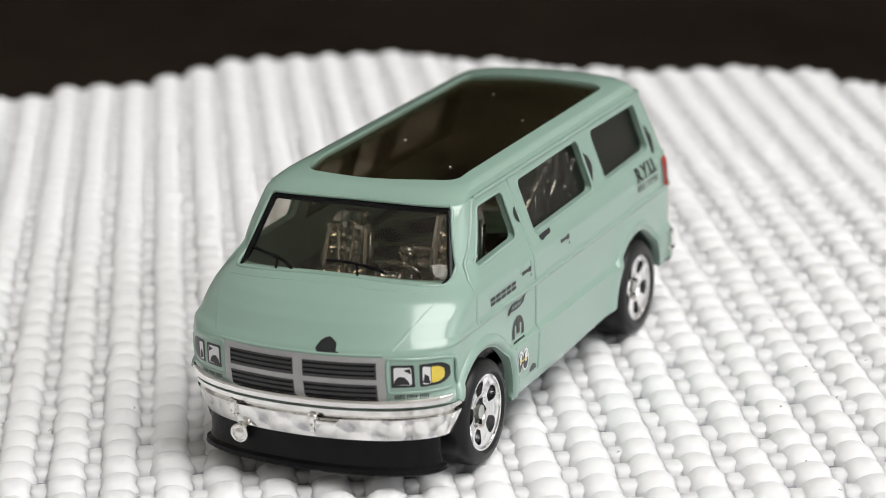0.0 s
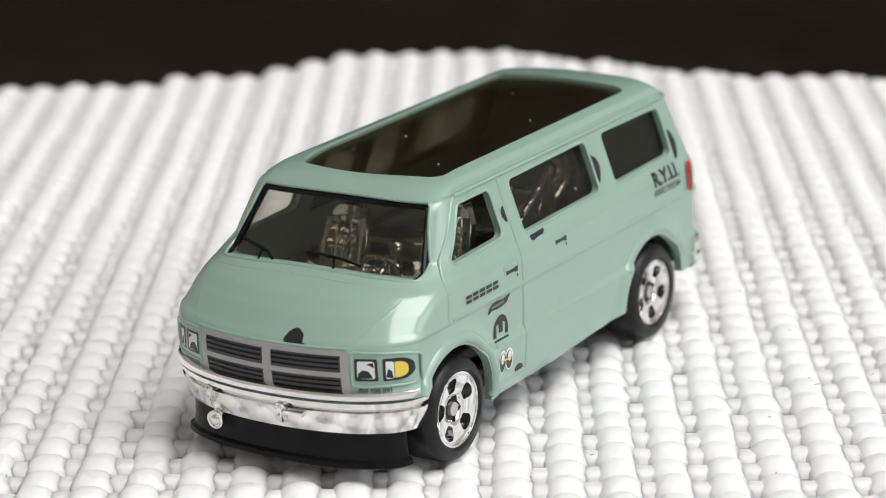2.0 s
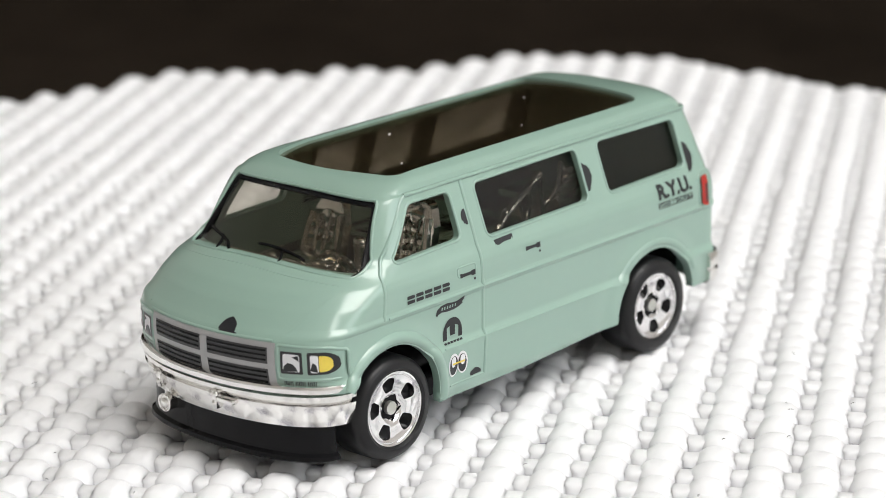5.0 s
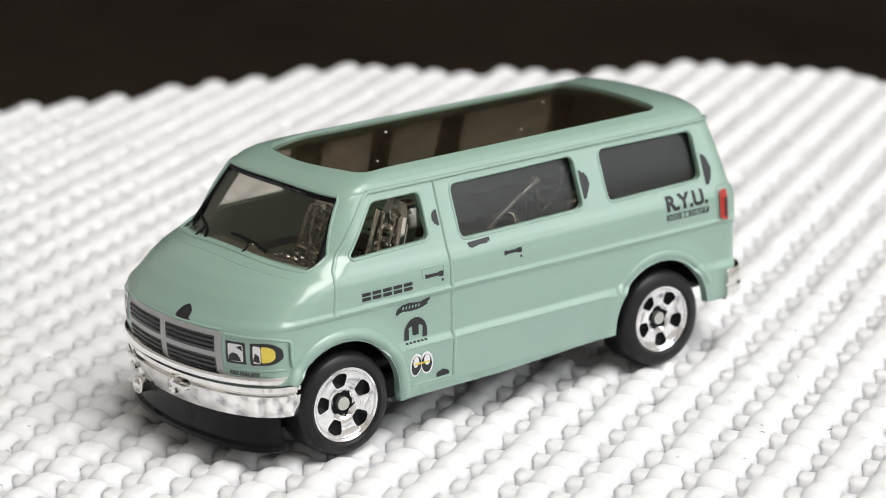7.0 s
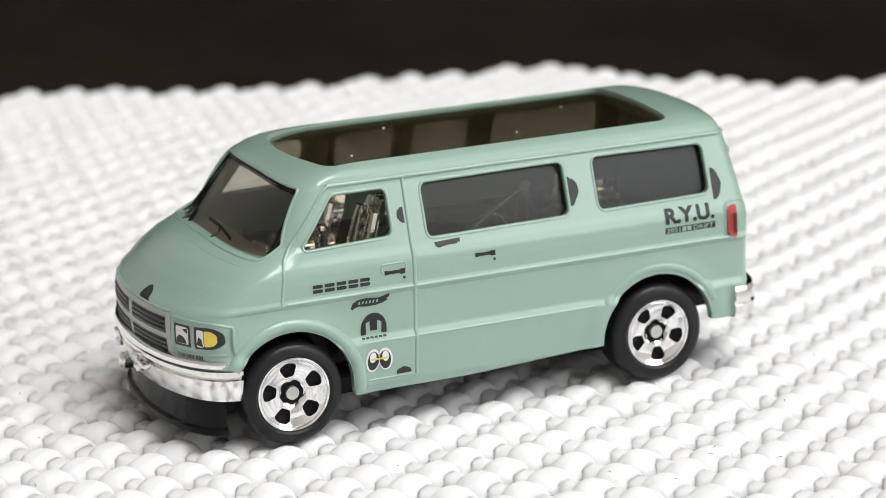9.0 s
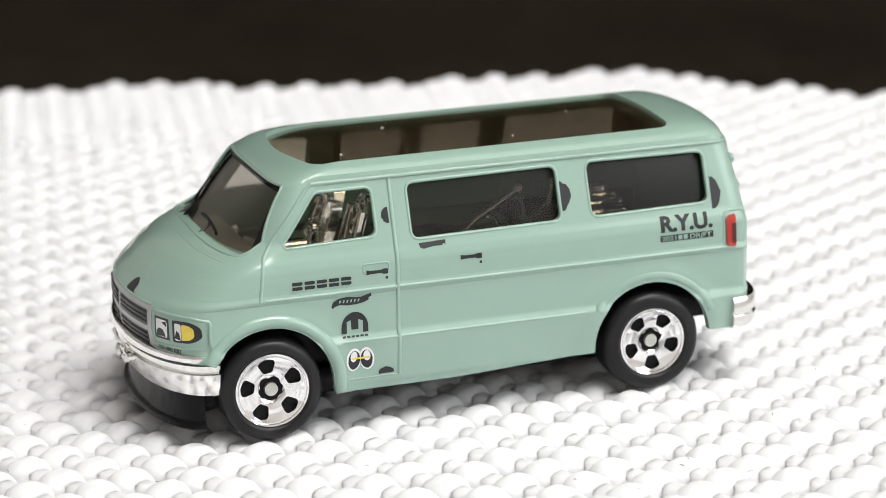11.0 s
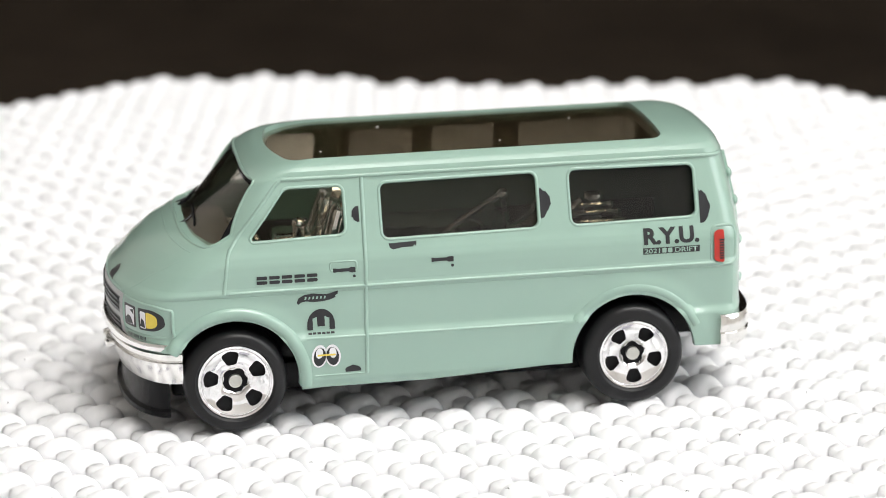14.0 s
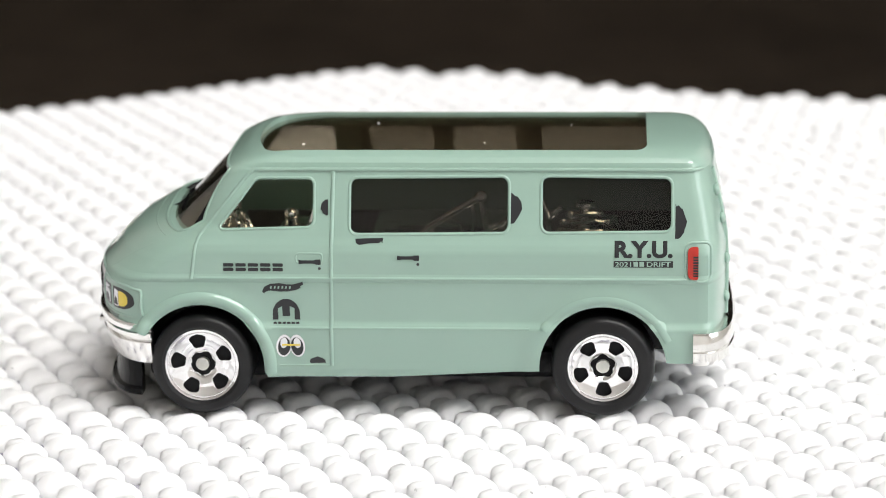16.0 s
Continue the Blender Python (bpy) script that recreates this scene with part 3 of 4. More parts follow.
def build_wheel(x, side, phase, rim_r):
    """A wheel about its axle: tyre with a rounded shoulder, chrome five-spoke rim, dark hub and pin."""
    w = tagged(new("wheel"), "black tyre on a chrome five-spoke rim")
    w.parent = van
    w.location = (x * MM, side * 15.35 * MM, HUBZ * MM)
    if side > 0:
        w.rotation_euler = (0, 0, math.pi)
    # lathe profile of the tyre: radius and depth, outer face at y = -0.35
    prof = [(rim_r - 0.05, 0.15), (rim_r, -0.2), (rim_r + 0.25, -0.38), (5.0, -0.32), (5.4, -0.12), (5.67, 0.3), (5.74, 0.9), (5.74, 4.0), (5.6, 4.5), (5.1, 4.8), (rim_r - 0.2, 4.8), (rim_r - 0.2, 0.4), (rim_r - 0.05, 0.15)]
    bm = bmesh.new()
    lathe(bm, prof, 56, False)
    bmesh.ops.remove_doubles(bm, verts=bm.verts, dist=0.001)
    part("tyre", bm, RUBBER, w)
    # rim: dished plate with five rounded openings
    bm = bmesh.new()
    prof = [(0.0, 0.62), (1.3, 0.62), (1.62, 0.36), (2.4, 0.3), (3.1, 0.2), (3.6, 0.02), (3.68, 0.16), (3.76, 0.16), (3.82, -0.08), (4.0, -0.14), (4.12, 0.05), (4.12, 1.1), (0.0, 1.1)]
    lathe(bm, prof, 60)
    cuts = []
    for k in range(5):
        a = radians(phase + 72 * k)
        c = bmesh.new()
        tri = rounded([(1.85, -0.5), (3.12, -1.06), (3.5, 0.0), (3.12, 1.06), (1.85, 0.5)], [0.3, 0.4, 0.9, 0.4, 0.3], 3)
        tri = [(r * math.cos(a) - s * math.sin(a), r * math.sin(a) + s * math.cos(a)) for r, s in tri]
        prism(c, [(p, -1.0, q) for p, q in tri], [(p, 0.95, q) for p, q in tri])
        cuts.append(c)
    c = bmesh.new()
    star = []
    for k in range(20):
        a = radians(phase + 36 + 18 * k)
        r = 1.36 + 0.17 * math.cos(5 * radians(18 * k))
        star.append((r * math.cos(a), r * math.sin(a)))
    prism(c, [(p, -1.0, q) for p, q in star], [(p, 0.85, q) for p, q in star])
    cuts.append(c)
    me = carve(bm, cuts)
    me.transform(Matrix.Diagonal((MM * rim_r / 4.1, MM, MM * rim_r / 4.1, 1.0)))
    rim = link("rim", me, RIM, w, "chrome five-spoke rim")
    bm = bmesh.new()
    cyl(bm, (0, 0.93, 0), (0, 1.3, 0), 3.7, seg=32)
    cyl(bm, (0, 0.78, 0), (0, 0.95, 0), 1.4, seg=20)
    part("backing", bm, BLACK, rim)
    bm = bmesh.new()
    cyl(bm, (0, 0.3, 0), (0, 1.0, 0), 0.74, 0.74, seg=20)
    part("axle_pin", bm, PIN, rim, "dull steel axle end")
    return w


def lathe(bm, prof, seg, caps=True):
    rings = []
    for r, d in prof:
        if r < 1e-6:
            rings.append([bm.verts.new((0, d, 0))] * seg)
        else:
            rings.append([bm.verts.new((r * math.cos(k * math.tau / seg), d, r * math.sin(k * math.tau / seg))) for k in range(seg)])
    for a, b in zip(rings, rings[1:]):
        for k in range(seg):
            f = []
            for v in (a[k], a[(k + 1) % seg], b[(k + 1) % seg], b[k]):
                if v not in f:
                    f.append(v)
            if len(f) > 2:
                bm.faces.new(f)
    if caps and prof[-1][0] > 1e-6:
        bm.faces.new(rings[-1])
    if caps and prof[0][0] > 1e-6:
        bm.faces.new(rings[0][::-1])
    bmesh.ops.recalc_face_normals(bm, faces=bm.faces)


for hx, ph, rr in ((-HUBX, 27, 4.22), (HUBX, 56, 3.98)):
    for side in (-1, 1):
        build_wheel(hx, side, ph, rr)


def sweep_nose(bm, prof, grow, w=15.05, bow=7.6, n=2.1, xf=-35.0):
    """A band of the given section that wraps the nose."""
    rings = []
    N = 36
    tmax = math.pi / 2
    for k in range(-N, N + 1):
        t = k / N * tmax
        x = xf + bow - bow * max(0.0, math.cos(t)) ** (2 / n)
        y = w * math.copysign(abs(math.sin(t)) ** (2 / n), t)
        nx, ny = -max(0.0, math.cos(t)) ** (2 - 2 / n) / bow, math.copysign(abs(math.sin(t)) ** (2 - 2 / n), t) / w
        ln = math.hypot(nx, ny)
        nx, ny = nx / ln, ny / ln
        rings.append([bm.verts.new((x + nx * (d + grow), y + ny * (d + grow), z)) for d, z in prof])
    m = len(prof)
    for a, b in zip(rings, rings[1:]):
        for i in range(m):
            bm.faces.new((a[i], a[(i + 1) % m], b[(i + 1) % m], b[i]))
    bm.faces.new(rings[0][::-1]), bm.faces.new(rings[-1])
    bmesh.ops.recalc_face_normals(bm, faces=bm.faces)



bm = bmesh.new()
sweep_nose(bm, [(-0.85, 5.35), (-0.5, 5.4), (0.1, 6.84), (0.4, 7.96), (-0.2, 8.12), (-0.2, 8.39), (0.45, 8.54), (0.5, 9.02), (-0.1, 9.13), (-0.1, 9.31), (0.75, 9.45), (0.85, 9.82), (0.7, 10.2), (0.2, 10.46), (-1.6, 10.52), (-1.6, 5.35)], 0.0, bow=7.1)
front_bumper = part("front_bumper", bm, CHROME, van, "ribbed chrome front bumper", angle=40)
bm = bmesh.new()
sweep_nose(bm, [(0.0, 5.6), (0.05, 3.3), (0.2, 2.4), (0.65, 2.15), (0.75, 1.7), (0.3, 1.4), (-1.8, 1.4), (-1.8, 5.6)], -0.3, xf=-34.2, w=13.9, bow=4.8)
part("air_dam", bm, BLACK, van, "black plastic chin spoiler", angle=40)

# chrome brackets and a fog lamp on the bumper
for y in (-1.9, 8.2):
    bm = bmesh.new()
    x = -35.0 + 7.6 * (1 - (1 - (abs(y) / 14.7) ** 2.1) ** (1 / 2.1))
    box(bm, x - 0.75, x + 0.6, y - 0.3, y + 0.3, 6.3, 8.5, 0.15)
    ball(bm, (x - 0.7, y - 0.35, 8.1), 0.33, 0.33, 0.33, 10, 6)
    ball(bm, (x - 0.7, y + 0.35, 8.1), 0.33, 0.33, 0.33, 10, 6)
    ball(bm, (x - 0.6, y, 7.0), 0.4, 0.32, 0.4, 10, 6)
    part("bracket", bm, CHROME, front_bumper, "small chrome bracket")
bm = bmesh.new()
box(bm, -35.75, -34.4, -4.8, -2.4, 7.3, 7.8, 0.12)
part("slot_trim", bm, CHROME, front_bumper)
bm = bmesh.new()
x = -33.9
cyl(bm, (x + 1.2, 7.5, 4.6), (x - 0.5, 7.6, 4.6), 0.95, seg=24)
tube(bm, [(x - 0.5, 7.6 + 0.9 * math.cos(k * math.tau / 20), 4.6 + 0.9 * math.sin(k * math.tau / 20)) for k in range(20)], 0.16)
ball(bm, (x - 0.5, 7.6, 4.6), 0.35, 0.6, 0.6)
box(bm, x - 0.1, x + 0.7, 7.2, 8.0, 5.3, 6.6, 0.1)
part("fog_lamp", bm, CHROME, front_bumper, "round chrome fog lamp")

# chrome rear bumper
bm = bmesh.new()
prof = [(-0.6, 5.7), (0.2, 5.75), (0.75, 6.3), (0.8, 7.3), (0.45, 7.45), (0.45, 7.7), (0.85, 7.85), (0.85, 9.1), (0.6, 9.5), (-1.2, 9.6)]
sec = [(d, z) for d, z in prof] + [(-1.2, 5.7)]
rings = []
for k in range(-14, 15):
    t = k / 14 * math.pi / 2
    x = 36.3 - 4.2 + 4.2 * max(0.0, math.cos(t)) ** (2 / 3.2)
    y = 15.25 * math.copysign(abs(math.sin(t)) ** (2 / 3.2), t)
    nx, ny = max(0.0, math.cos(t)) ** (2 - 2 / 3.2) / 4.2, math.copysign(abs(math.sin(t)) ** (2 - 2 / 3.2), t) / 15.25
    ln = math.hypot(nx, ny)
    rings.append([bm.verts.new((x + nx / ln * d, y + ny / ln * d, z)) for d, z in sec])
for a, b in zip(rings, rings[1:]):
    for i in range(len(sec)):
        bm.faces.new((a[i], a[(i + 1) % len(sec)], b[(i + 1) % len(sec)], b[i]))
bm.faces.new(rings[0]), bm.faces.new(rings[-1])
bmesh.ops.recalc_face_normals(bm, faces=bm.faces)
part("rear_bumper", bm, CHROME, van, "chrome rear bumper", angle=40)

bm = bmesh.new()
box(bm, -29, 27.5, -10.5, 10.5, 2.6, 5.8, 0.5)
for hx in (-HUBX, HUBX):
    cyl(bm, (hx, -13.8, HUBZ), (hx, 13.8, HUBZ), 0.55)
box(bm, -32, 34, -13.2, 13.2, 12.9, 13.4, 0.2)
box(bm, -31, 34, -9.6, 9.6, 5.75, 13.0, 0.2)
part("chassis", bm, BLACK, van, "black plastic chassis")


# ---- raised lines and marks on the shell ----
def dense(pts, step=0.6):
    out = []
    for a, b in zip(pts, pts[1:]):
        n = max(1, int(math.dist(a, b) / step))
        out += [(a[0] + (b[0] - a[0]) * k / n, a[1] + (b[1] - a[1]) * k / n) for k in range(n)]
    return out + [pts[-1]]


def bead(name, pts, put, r, sink=0.0, closed=False, parent=None, **kw):
    bm = bmesh.new()
    line = dense(pts + pts[:1] if closed else pts)
    if closed:
        line = line[:-1]
    tube(bm, [put(a, b, -sink, **kw) for a, b in line], r, 8, closed)
    return part(name, bm, PAINT, parent or van, angle=80)


def mark(name, shapes, put, material, parent, label="", d=0.03, **kw):
    """Print on the shell: each shape is a flat polygon in the surface's two measures."""
    bm = bmesh.new()
    for sh in shapes:
        bm.faces.new([bm.verts.new((a, 0, b)) for a, b in sh])
    lay(bm, put, d, **kw)
    return part(name, bm, material, parent, label, smooth=False)


def oval(cx, cz, rx, rz, n=18, a0=0.0, a1=360.0, tilt=0.0):
    out = []
    full = abs(a1 - a0) >= 360
    for k in range(n if full else n + 1):
        a = radians(a0 + (a1 - a0) * k / n)
        u, v = rx * math.cos(a), rz * math.sin(a)
        out.append((cx + u * math.cos(tilt) - v * math.sin(tilt), cz + u * math.sin(tilt) + v * math.cos(tilt)))
    return out


for s in (-1, 1):
    for w in (WIN_DOOR, WIN_MID, WIN_REAR) if s < 0 else FAR_WINDOWS:
        bead("window_trim", w, on_side, 0.21, 0.13, True, s=s)
    bead("door_seam", [(-7.75, 5.5), (-7.6, 15.6), (-7.4, 27.0)], on_side, 0.27, 0.12, s=s)
    bead("door_seam", [(-13.5, 5.5), (-7.75, 5.5)], on_side, 0.15, 0.09, s=s)
    bead("door_seam", [(-23.1, 15.4), (-22.6, 19.0), (-22.2, 20.0), (-16.9, 26.4), (-16.2, 26.95), (-7.4, 27.0)], on_side, 0.25, 0.12, s=s)
    bead("arch_lip", [(-HUBX + 7.75 * math.cos(radians(a)), HUBZ + 7.75 * math.sin(radians(a))) for a in range(-6, 151, 3)], on_side, 0.8, 0.42, s=s)
    bead("arch_lip", [(HUBX + 7.75 * math.cos(radians(a)), HUBZ + 7.75 * math.sin(radians(a))) for a in range(24, 150, 3)], on_side, 0.8, 0.64, s=s)
    bead("rain_gutter", [(-16.2, 27.05), (33.0, 27.05)], on_side, 0.24, -0.08, s=s)
    bead("side_crease", [(-14.3, 9.85), (14.2, 9.85)], on_side, 0.2, 0.12, s=s)
    bead("belt_line", [(-22.5, 15.5), (32.5, 15.5)], on_side, 0.2, 0.1, s=s)
    bead("hood_edge", [(s * 12.6, 18.7), (s * 11.4, 17.0), (s * 10.3, 15.35)], on_nose, 0.95, 0.88)
    rim = rounded([(s * 9.35, 10.9), (s * 14.75, 10.9), (s * 14.75, 14.35), (s * 9.35, 14.6)], [0.3, 0.6, 1.0, 0.3])
    bead("lamp_bezel", [(1.02 * y - 0.45, z) for y, z in rim], on_nose, 0.2, 0.08, True)
bead("windscreen_trim", WIN_FRONT, on_nose, 0.2, 0.08, True)
bm = bmesh.new()
tube(bm, [on_nose(y * 0.985, 23.4 + (z - 23.4) * 0.96, -0.55) for y, z in WIN_FRONT], 0.36, 8)
part("windscreen_seal", bm, BLACK, van, "dark moulded edge of the windscreen")
bead("hood_lip", [(-9.4, 14.95), (9.4, 14.95)], on_nose, 0.2, 0.1)
bead("cowl_line", [(y, 19.55 + 0.75 * (1 - (y / 12.2) ** 2)) for y in [-12.2 + 24.4 * k / 20 for k in range(21)]], on_nose, 0.16, 0.12)

# grille: grey frame, four dark panels, thin slats
def on_face(y, z, d=0.0):
    """On the nose, where the grille and lamps sit a little towards the driver's flank."""
    return on_nose(1.02 * y - 0.45, z, d)


def nose_plate(bm, y0, y1, z0, z1, d, t=0.1, n=8, m=6):
    """A thin plate laid on the nose."""
    rows = []
    for k in range(n + 1):
        y = y0 + (y1 - y0) * k / n
        zs = [z0 + (z1 - z0) * j / m for j in range(m + 1)]
        rows.append([bm.verts.new(on_face(y, z, d)) for z in zs] + [bm.verts.new(on_face(y, z, d - t)) for z in zs[::-1]])
    q = len(rows[0])
    for a, b in zip(rows, rows[1:]):
        for i in range(q):
            bm.faces.new((a[i], a[(i + 1) % q], b[(i + 1) % q], b[i]))
    bm.faces.new(rows[0]), bm.faces.new(rows[-1])
    bmesh.ops.recalc_face_normals(bm, faces=bm.faces)


bm = bmesh.new()
nose_plate(bm, -9.1, 9.1, 9.9, 14.75, 0.05, 0.15, 24)
grille = part("grille", bm, INK_GREY, van, "silver printed grille with four dark panels")
for y0, y1 in ((-8.3, -0.55), (0.55, 8.3)):
    for z0, z1 in ((10.0, 11.85), (12.45, 14.2)):
        bm = bmesh.new()
        nose_plate(bm, y0, y1, z0, z1, 0.09, 0.06, 10)
        panel = part("grille_panel", bm, INK_DARK, grille, "dark slatted panel")
        for k in range(3):
            z = z0 + (z1 - z0) * (k + 0.7) / 3.4
            bm = bmesh.new()
            nose_plate(bm, y0 + 0.15, y1 - 0.15, z, z + 0.16, 0.2, 0.12, 10, 1)
            part("slat", bm, BLACK, panel)

# head lamps
for s in (-1, 1):
    lamp = mark("headlamp", [rounded([(s * 9.7, 11.55), (s * 11.85, 11.55), (s * 11.8, 13.95), (s * 9.7, 14.0)], 0.12, 2)], on_face, INK, van, "printed square lamp, white with a black edge", 0.03)
    mark("lens", [rounded([(s * 9.95, 11.85), (s * 11.6, 11.8), (s * 11.55, 13.7), (s * 9.95, 13.75)], 0.2, 2)], on_face, INK_WHITE, lamp, "", 0.05)
    mark("shade_mark", [[(s * (9.95 + 1.6 * a), 11.85 + 1.85 * b) for a, b in ((0.0, 0.0), (0.9, 0.02), (0.8, 0.25), (0.55, 0.22), (0.62, 0.45), (0.3, 0.5), (0.25, 0.3), (0.05, 0.28))],
                        [(s * (9.95 + 1.6 * a), 11.85 + 1.85 * b) for a, b in ((0.55, 0.85), (0.95, 0.95), (0.98, 0.6), (0.85, 0.7))]], on_face, INK, lamp, "", 0.07)
    lamp = mark("turn_lamp", [rounded([(s * 12.25, 11.5), (s * 14.45, 11.6), (s * 14.4, 14.0), (s * 12.25, 13.95)], [0.12, 0.9, 0.9, 0.12], 5)], on_face, INK, van, "printed lamp, black with white and yellow", 0.03)
    mark("lens", [rounded([(s * 12.5, 11.75), (s * 13.15, 11.75), (s * 13.15, 13.6), (s * 12.5, 13.7)], 0.15, 2)], on_face, INK_WHITE, lamp, "", 0.05)
    mark("shade_mark", [[(s * 12.5, 12.0), (s * 13.1, 11.8), (s * 13.0, 12.6), (s * 12.7, 12.9)]], on_face, INK, lamp, "", 0.07)
    if s < 0:
        mark("amber_lens", [rounded([(s * 13.2, 11.85), (s * 14.12, 11.9), (s * 14.1, 13.65), (s * 13.2, 13.6)], [0.1, 0.65, 0.65, 0.1], 5)], on_face, INK_YELLOW, lamp, "yellow", 0.06)
    mark("print_bars", [[(s * (9.9 + 0.16 * k), 10.35), (s * (9.99 + 0.16 * k), 10.35), (s * (9.99 + 0.16 * k), 10.72), (s * (9.9 + 0.16 * k), 10.72)] for k in range(19) if k not in (6, 13)], on_face, INK, van, "row of tiny black printed strokes", 0.02)
# worn black spots where the paint is gone
rnd = random.Random(11)


def chip(cx, cz, rx, rz, a0, a1, put, jag=0.12):
    pts = [(x + rnd.uniform(-jag, jag) * rx, z + rnd.uniform(-jag, jag) * rz) for x, z in oval(cx, cz, rx, rz, 16, a0, a1)]
    mark("paint_chip", [pts], put, INK, van, "bare dark spot in the paint", 0.03)


chip(-3.45, 15.2, 1.12, 1.15, 0, 180, on_nose, 0.05)
chip(-3.7, 15.1, 1.25, 0.18, 0, 360, on_nose, 0.06)
chip(12.25, 23.1, 1.05, 1.5, -90, 90, on_side)
chip(30.1, 21.7, 1.15, 1.75, -90, 90, on_side)
chip(-7.95, 23.1, 0.75, 0.9, 90, 270, on_side)
chip(-9.3, 5.75, 0.85, 0.75, 0, 180, on_side)
mark("paint_chip", [[(-4.9, 19.85), (-1.8, 19.95)] + [(-1.9 - 0.18 * k, 19.5 + (0.12 if k % 2 else -0.1) + 0.03 * (8 - k) * (k > 8)) for k in range(15)] + [(-4.8, 19.4)]], on_side, INK, van, "bare dark spot in the paint")
# door handles and locks
for x in (-11.15, -0.3):
    z = 17.35 if x < -5 else 17.85
    mark("door_handle", [rounded([(x, z - 0.25), (x + 0.5, z - 0.18), (x + 1.7, z - 0.16), (x + 1.9, z - 0.3), (x + 2.45, z - 0.3), (x + 2.45, z + 0.3), (x + 1.9, z + 0.3), (x + 1.7, z + 0.2), (x + 0.5, z + 0.2), (x, z + 0.28)], 0.06, 2),
                         oval(x + 2.3, z - 0.72, 0.16, 0.17, 12)], on_side, INK, van, "black printed handle and lock", 0.06)
    if x < -5:
        bead("handle_rim", rounded([(x - 0.3, z - 0.1), (x + 2.6, z - 0.1), (x + 2.6, z + 0.95), (x - 0.3, z + 0.95)], 0.3, 3), on_side, 0.13, 0.07, True)

# prints on the door and the flank
blocks = []
for k in range(5):
    x = -19.5 + 1.37 * k
    for z in (16.3, 16.82):
        blocks.append(rounded([(x, z), (x + 1.15, z), (x + 1.15, z + 0.38), (x, z + 0.38)], [0.06, 0.14, 0.14, 0.06], 2))
mark("door_print", blocks, on_side, INK, van, "row of five dark double bars", 0.06)
mark("door_print", [[(-15.25, 14.0), (-15.05, 14.5), (-14.4, 14.85), (-13.4, 14.95), (-12.5, 14.82), (-11.9, 14.8), (-11.3, 14.95), (-10.75, 15.15), (-11.05, 14.85), (-10.7, 14.8), (-11.2, 14.5), (-10.95, 14.4), (-11.6, 14.15), (-12.4, 14.0), (-13.4, 13.98), (-14.3, 14.1), (-14.8, 13.98), (-15.1, 13.75)]], on_side, INK, van, "dark printed flame shape", 0.05)
mark("door_print", [[(-14.4 + 0.42 * k, 14.32), (-14.22 + 0.42 * k, 14.32), (-14.14 + 0.42 * k, 14.62), (-14.32 + 0.42 * k, 14.62)] for k in range(6)], on_side, PAINT, van, "short row of light strokes", 0.08)
arch = [(-14.17, 10.75)] + oval(-12.65, 11.4, 1.52, 1.75, 18, 180, 0) + [(-11.13, 10.75), (-11.75, 10.75)] + [(-11.72, 12.05), (-12.25, 12.3), (-12.25, 11.15), (-13.05, 11.15), (-13.05, 12.3), (-13.58, 12.05), (-13.55, 10.75)]
mark("door_print", [arch[::-1]], on_side, INK, van, "dark printed horseshoe shape", 0.05)
mark("door_print", [[(-14.1 + 0.5 * k, 10.3), (-13.72 + 0.5 * k, 10.3), (-13.72 + 0.5 * k, 10.5), (-14.1 + 0.5 * k, 10.5)] for k in range(6)], on_side, INK, van, "short row of dark strokes", 0.05)
eyes = mark("door_print", [oval(-12.98, 7.8, 0.86, 1.32, 20, tilt=-0.12), oval(-11.5, 7.8, 0.86, 1.32, 20, tilt=0.12)], on_side, INK_WHITE, van, "white oval pair print with black crescents", 0.04)
mark("crescent", [oval(-12.96, 7.74, 0.68, 1.08, 18, tilt=-0.12), oval(-11.52, 7.74, 0.68, 1.08, 18, tilt=0.12)], on_side, INK, eyes, "", 0.07)
mark("pupil", [oval(-12.98, 8.15, 0.4, 0.62, 16, tilt=-0.12), oval(-11.5, 8.15, 0.4, 0.62, 16, tilt=0.12)], on_side, INK_WHITE, eyes, "", 0.1)
mark("print_bar", [[(-13.2, 7.82), (-11.2, 7.82), (-11.2, 8.03), (-13.2, 8.03)]], on_side, INK_YELLOW, eyes, "", 0.12)


def letters(name, text, x, z, width, height, material, label, d=0.05, parent=None):
    cu = bpy.data.curves.new("writing", "FONT")
    cu.body, cu.size, cu.extrude, cu.offset = text, 1.0, 0.0, 0.045 if height > 1 else 0.015
    ob = new("writing", cu)
    me = bpy.data.meshes.new_from_object(ob.evaluated_get(bpy.context.evaluated_depsgraph_get()))
    bpy.data.objects.remove(ob, do_unlink=True)
    xs, ys = [v.co.x for v in me.vertices], [v.co.y for v in me.vertices]
    x0, sx, y0, sy = min(xs), width / (max(xs) - min(xs)), min(ys), height / (max(ys) - min(ys))
    bm = bmesh.new()
    bm.from_mesh(me)
    for q in bm.verts:
        q.co = (x + (q.co.x - x0) * sx, 0, z + (q.co.y - y0) * sy)
    lay(bm, on_side, d)
    return part(name, bm, material, parent or van, label, smooth=False)


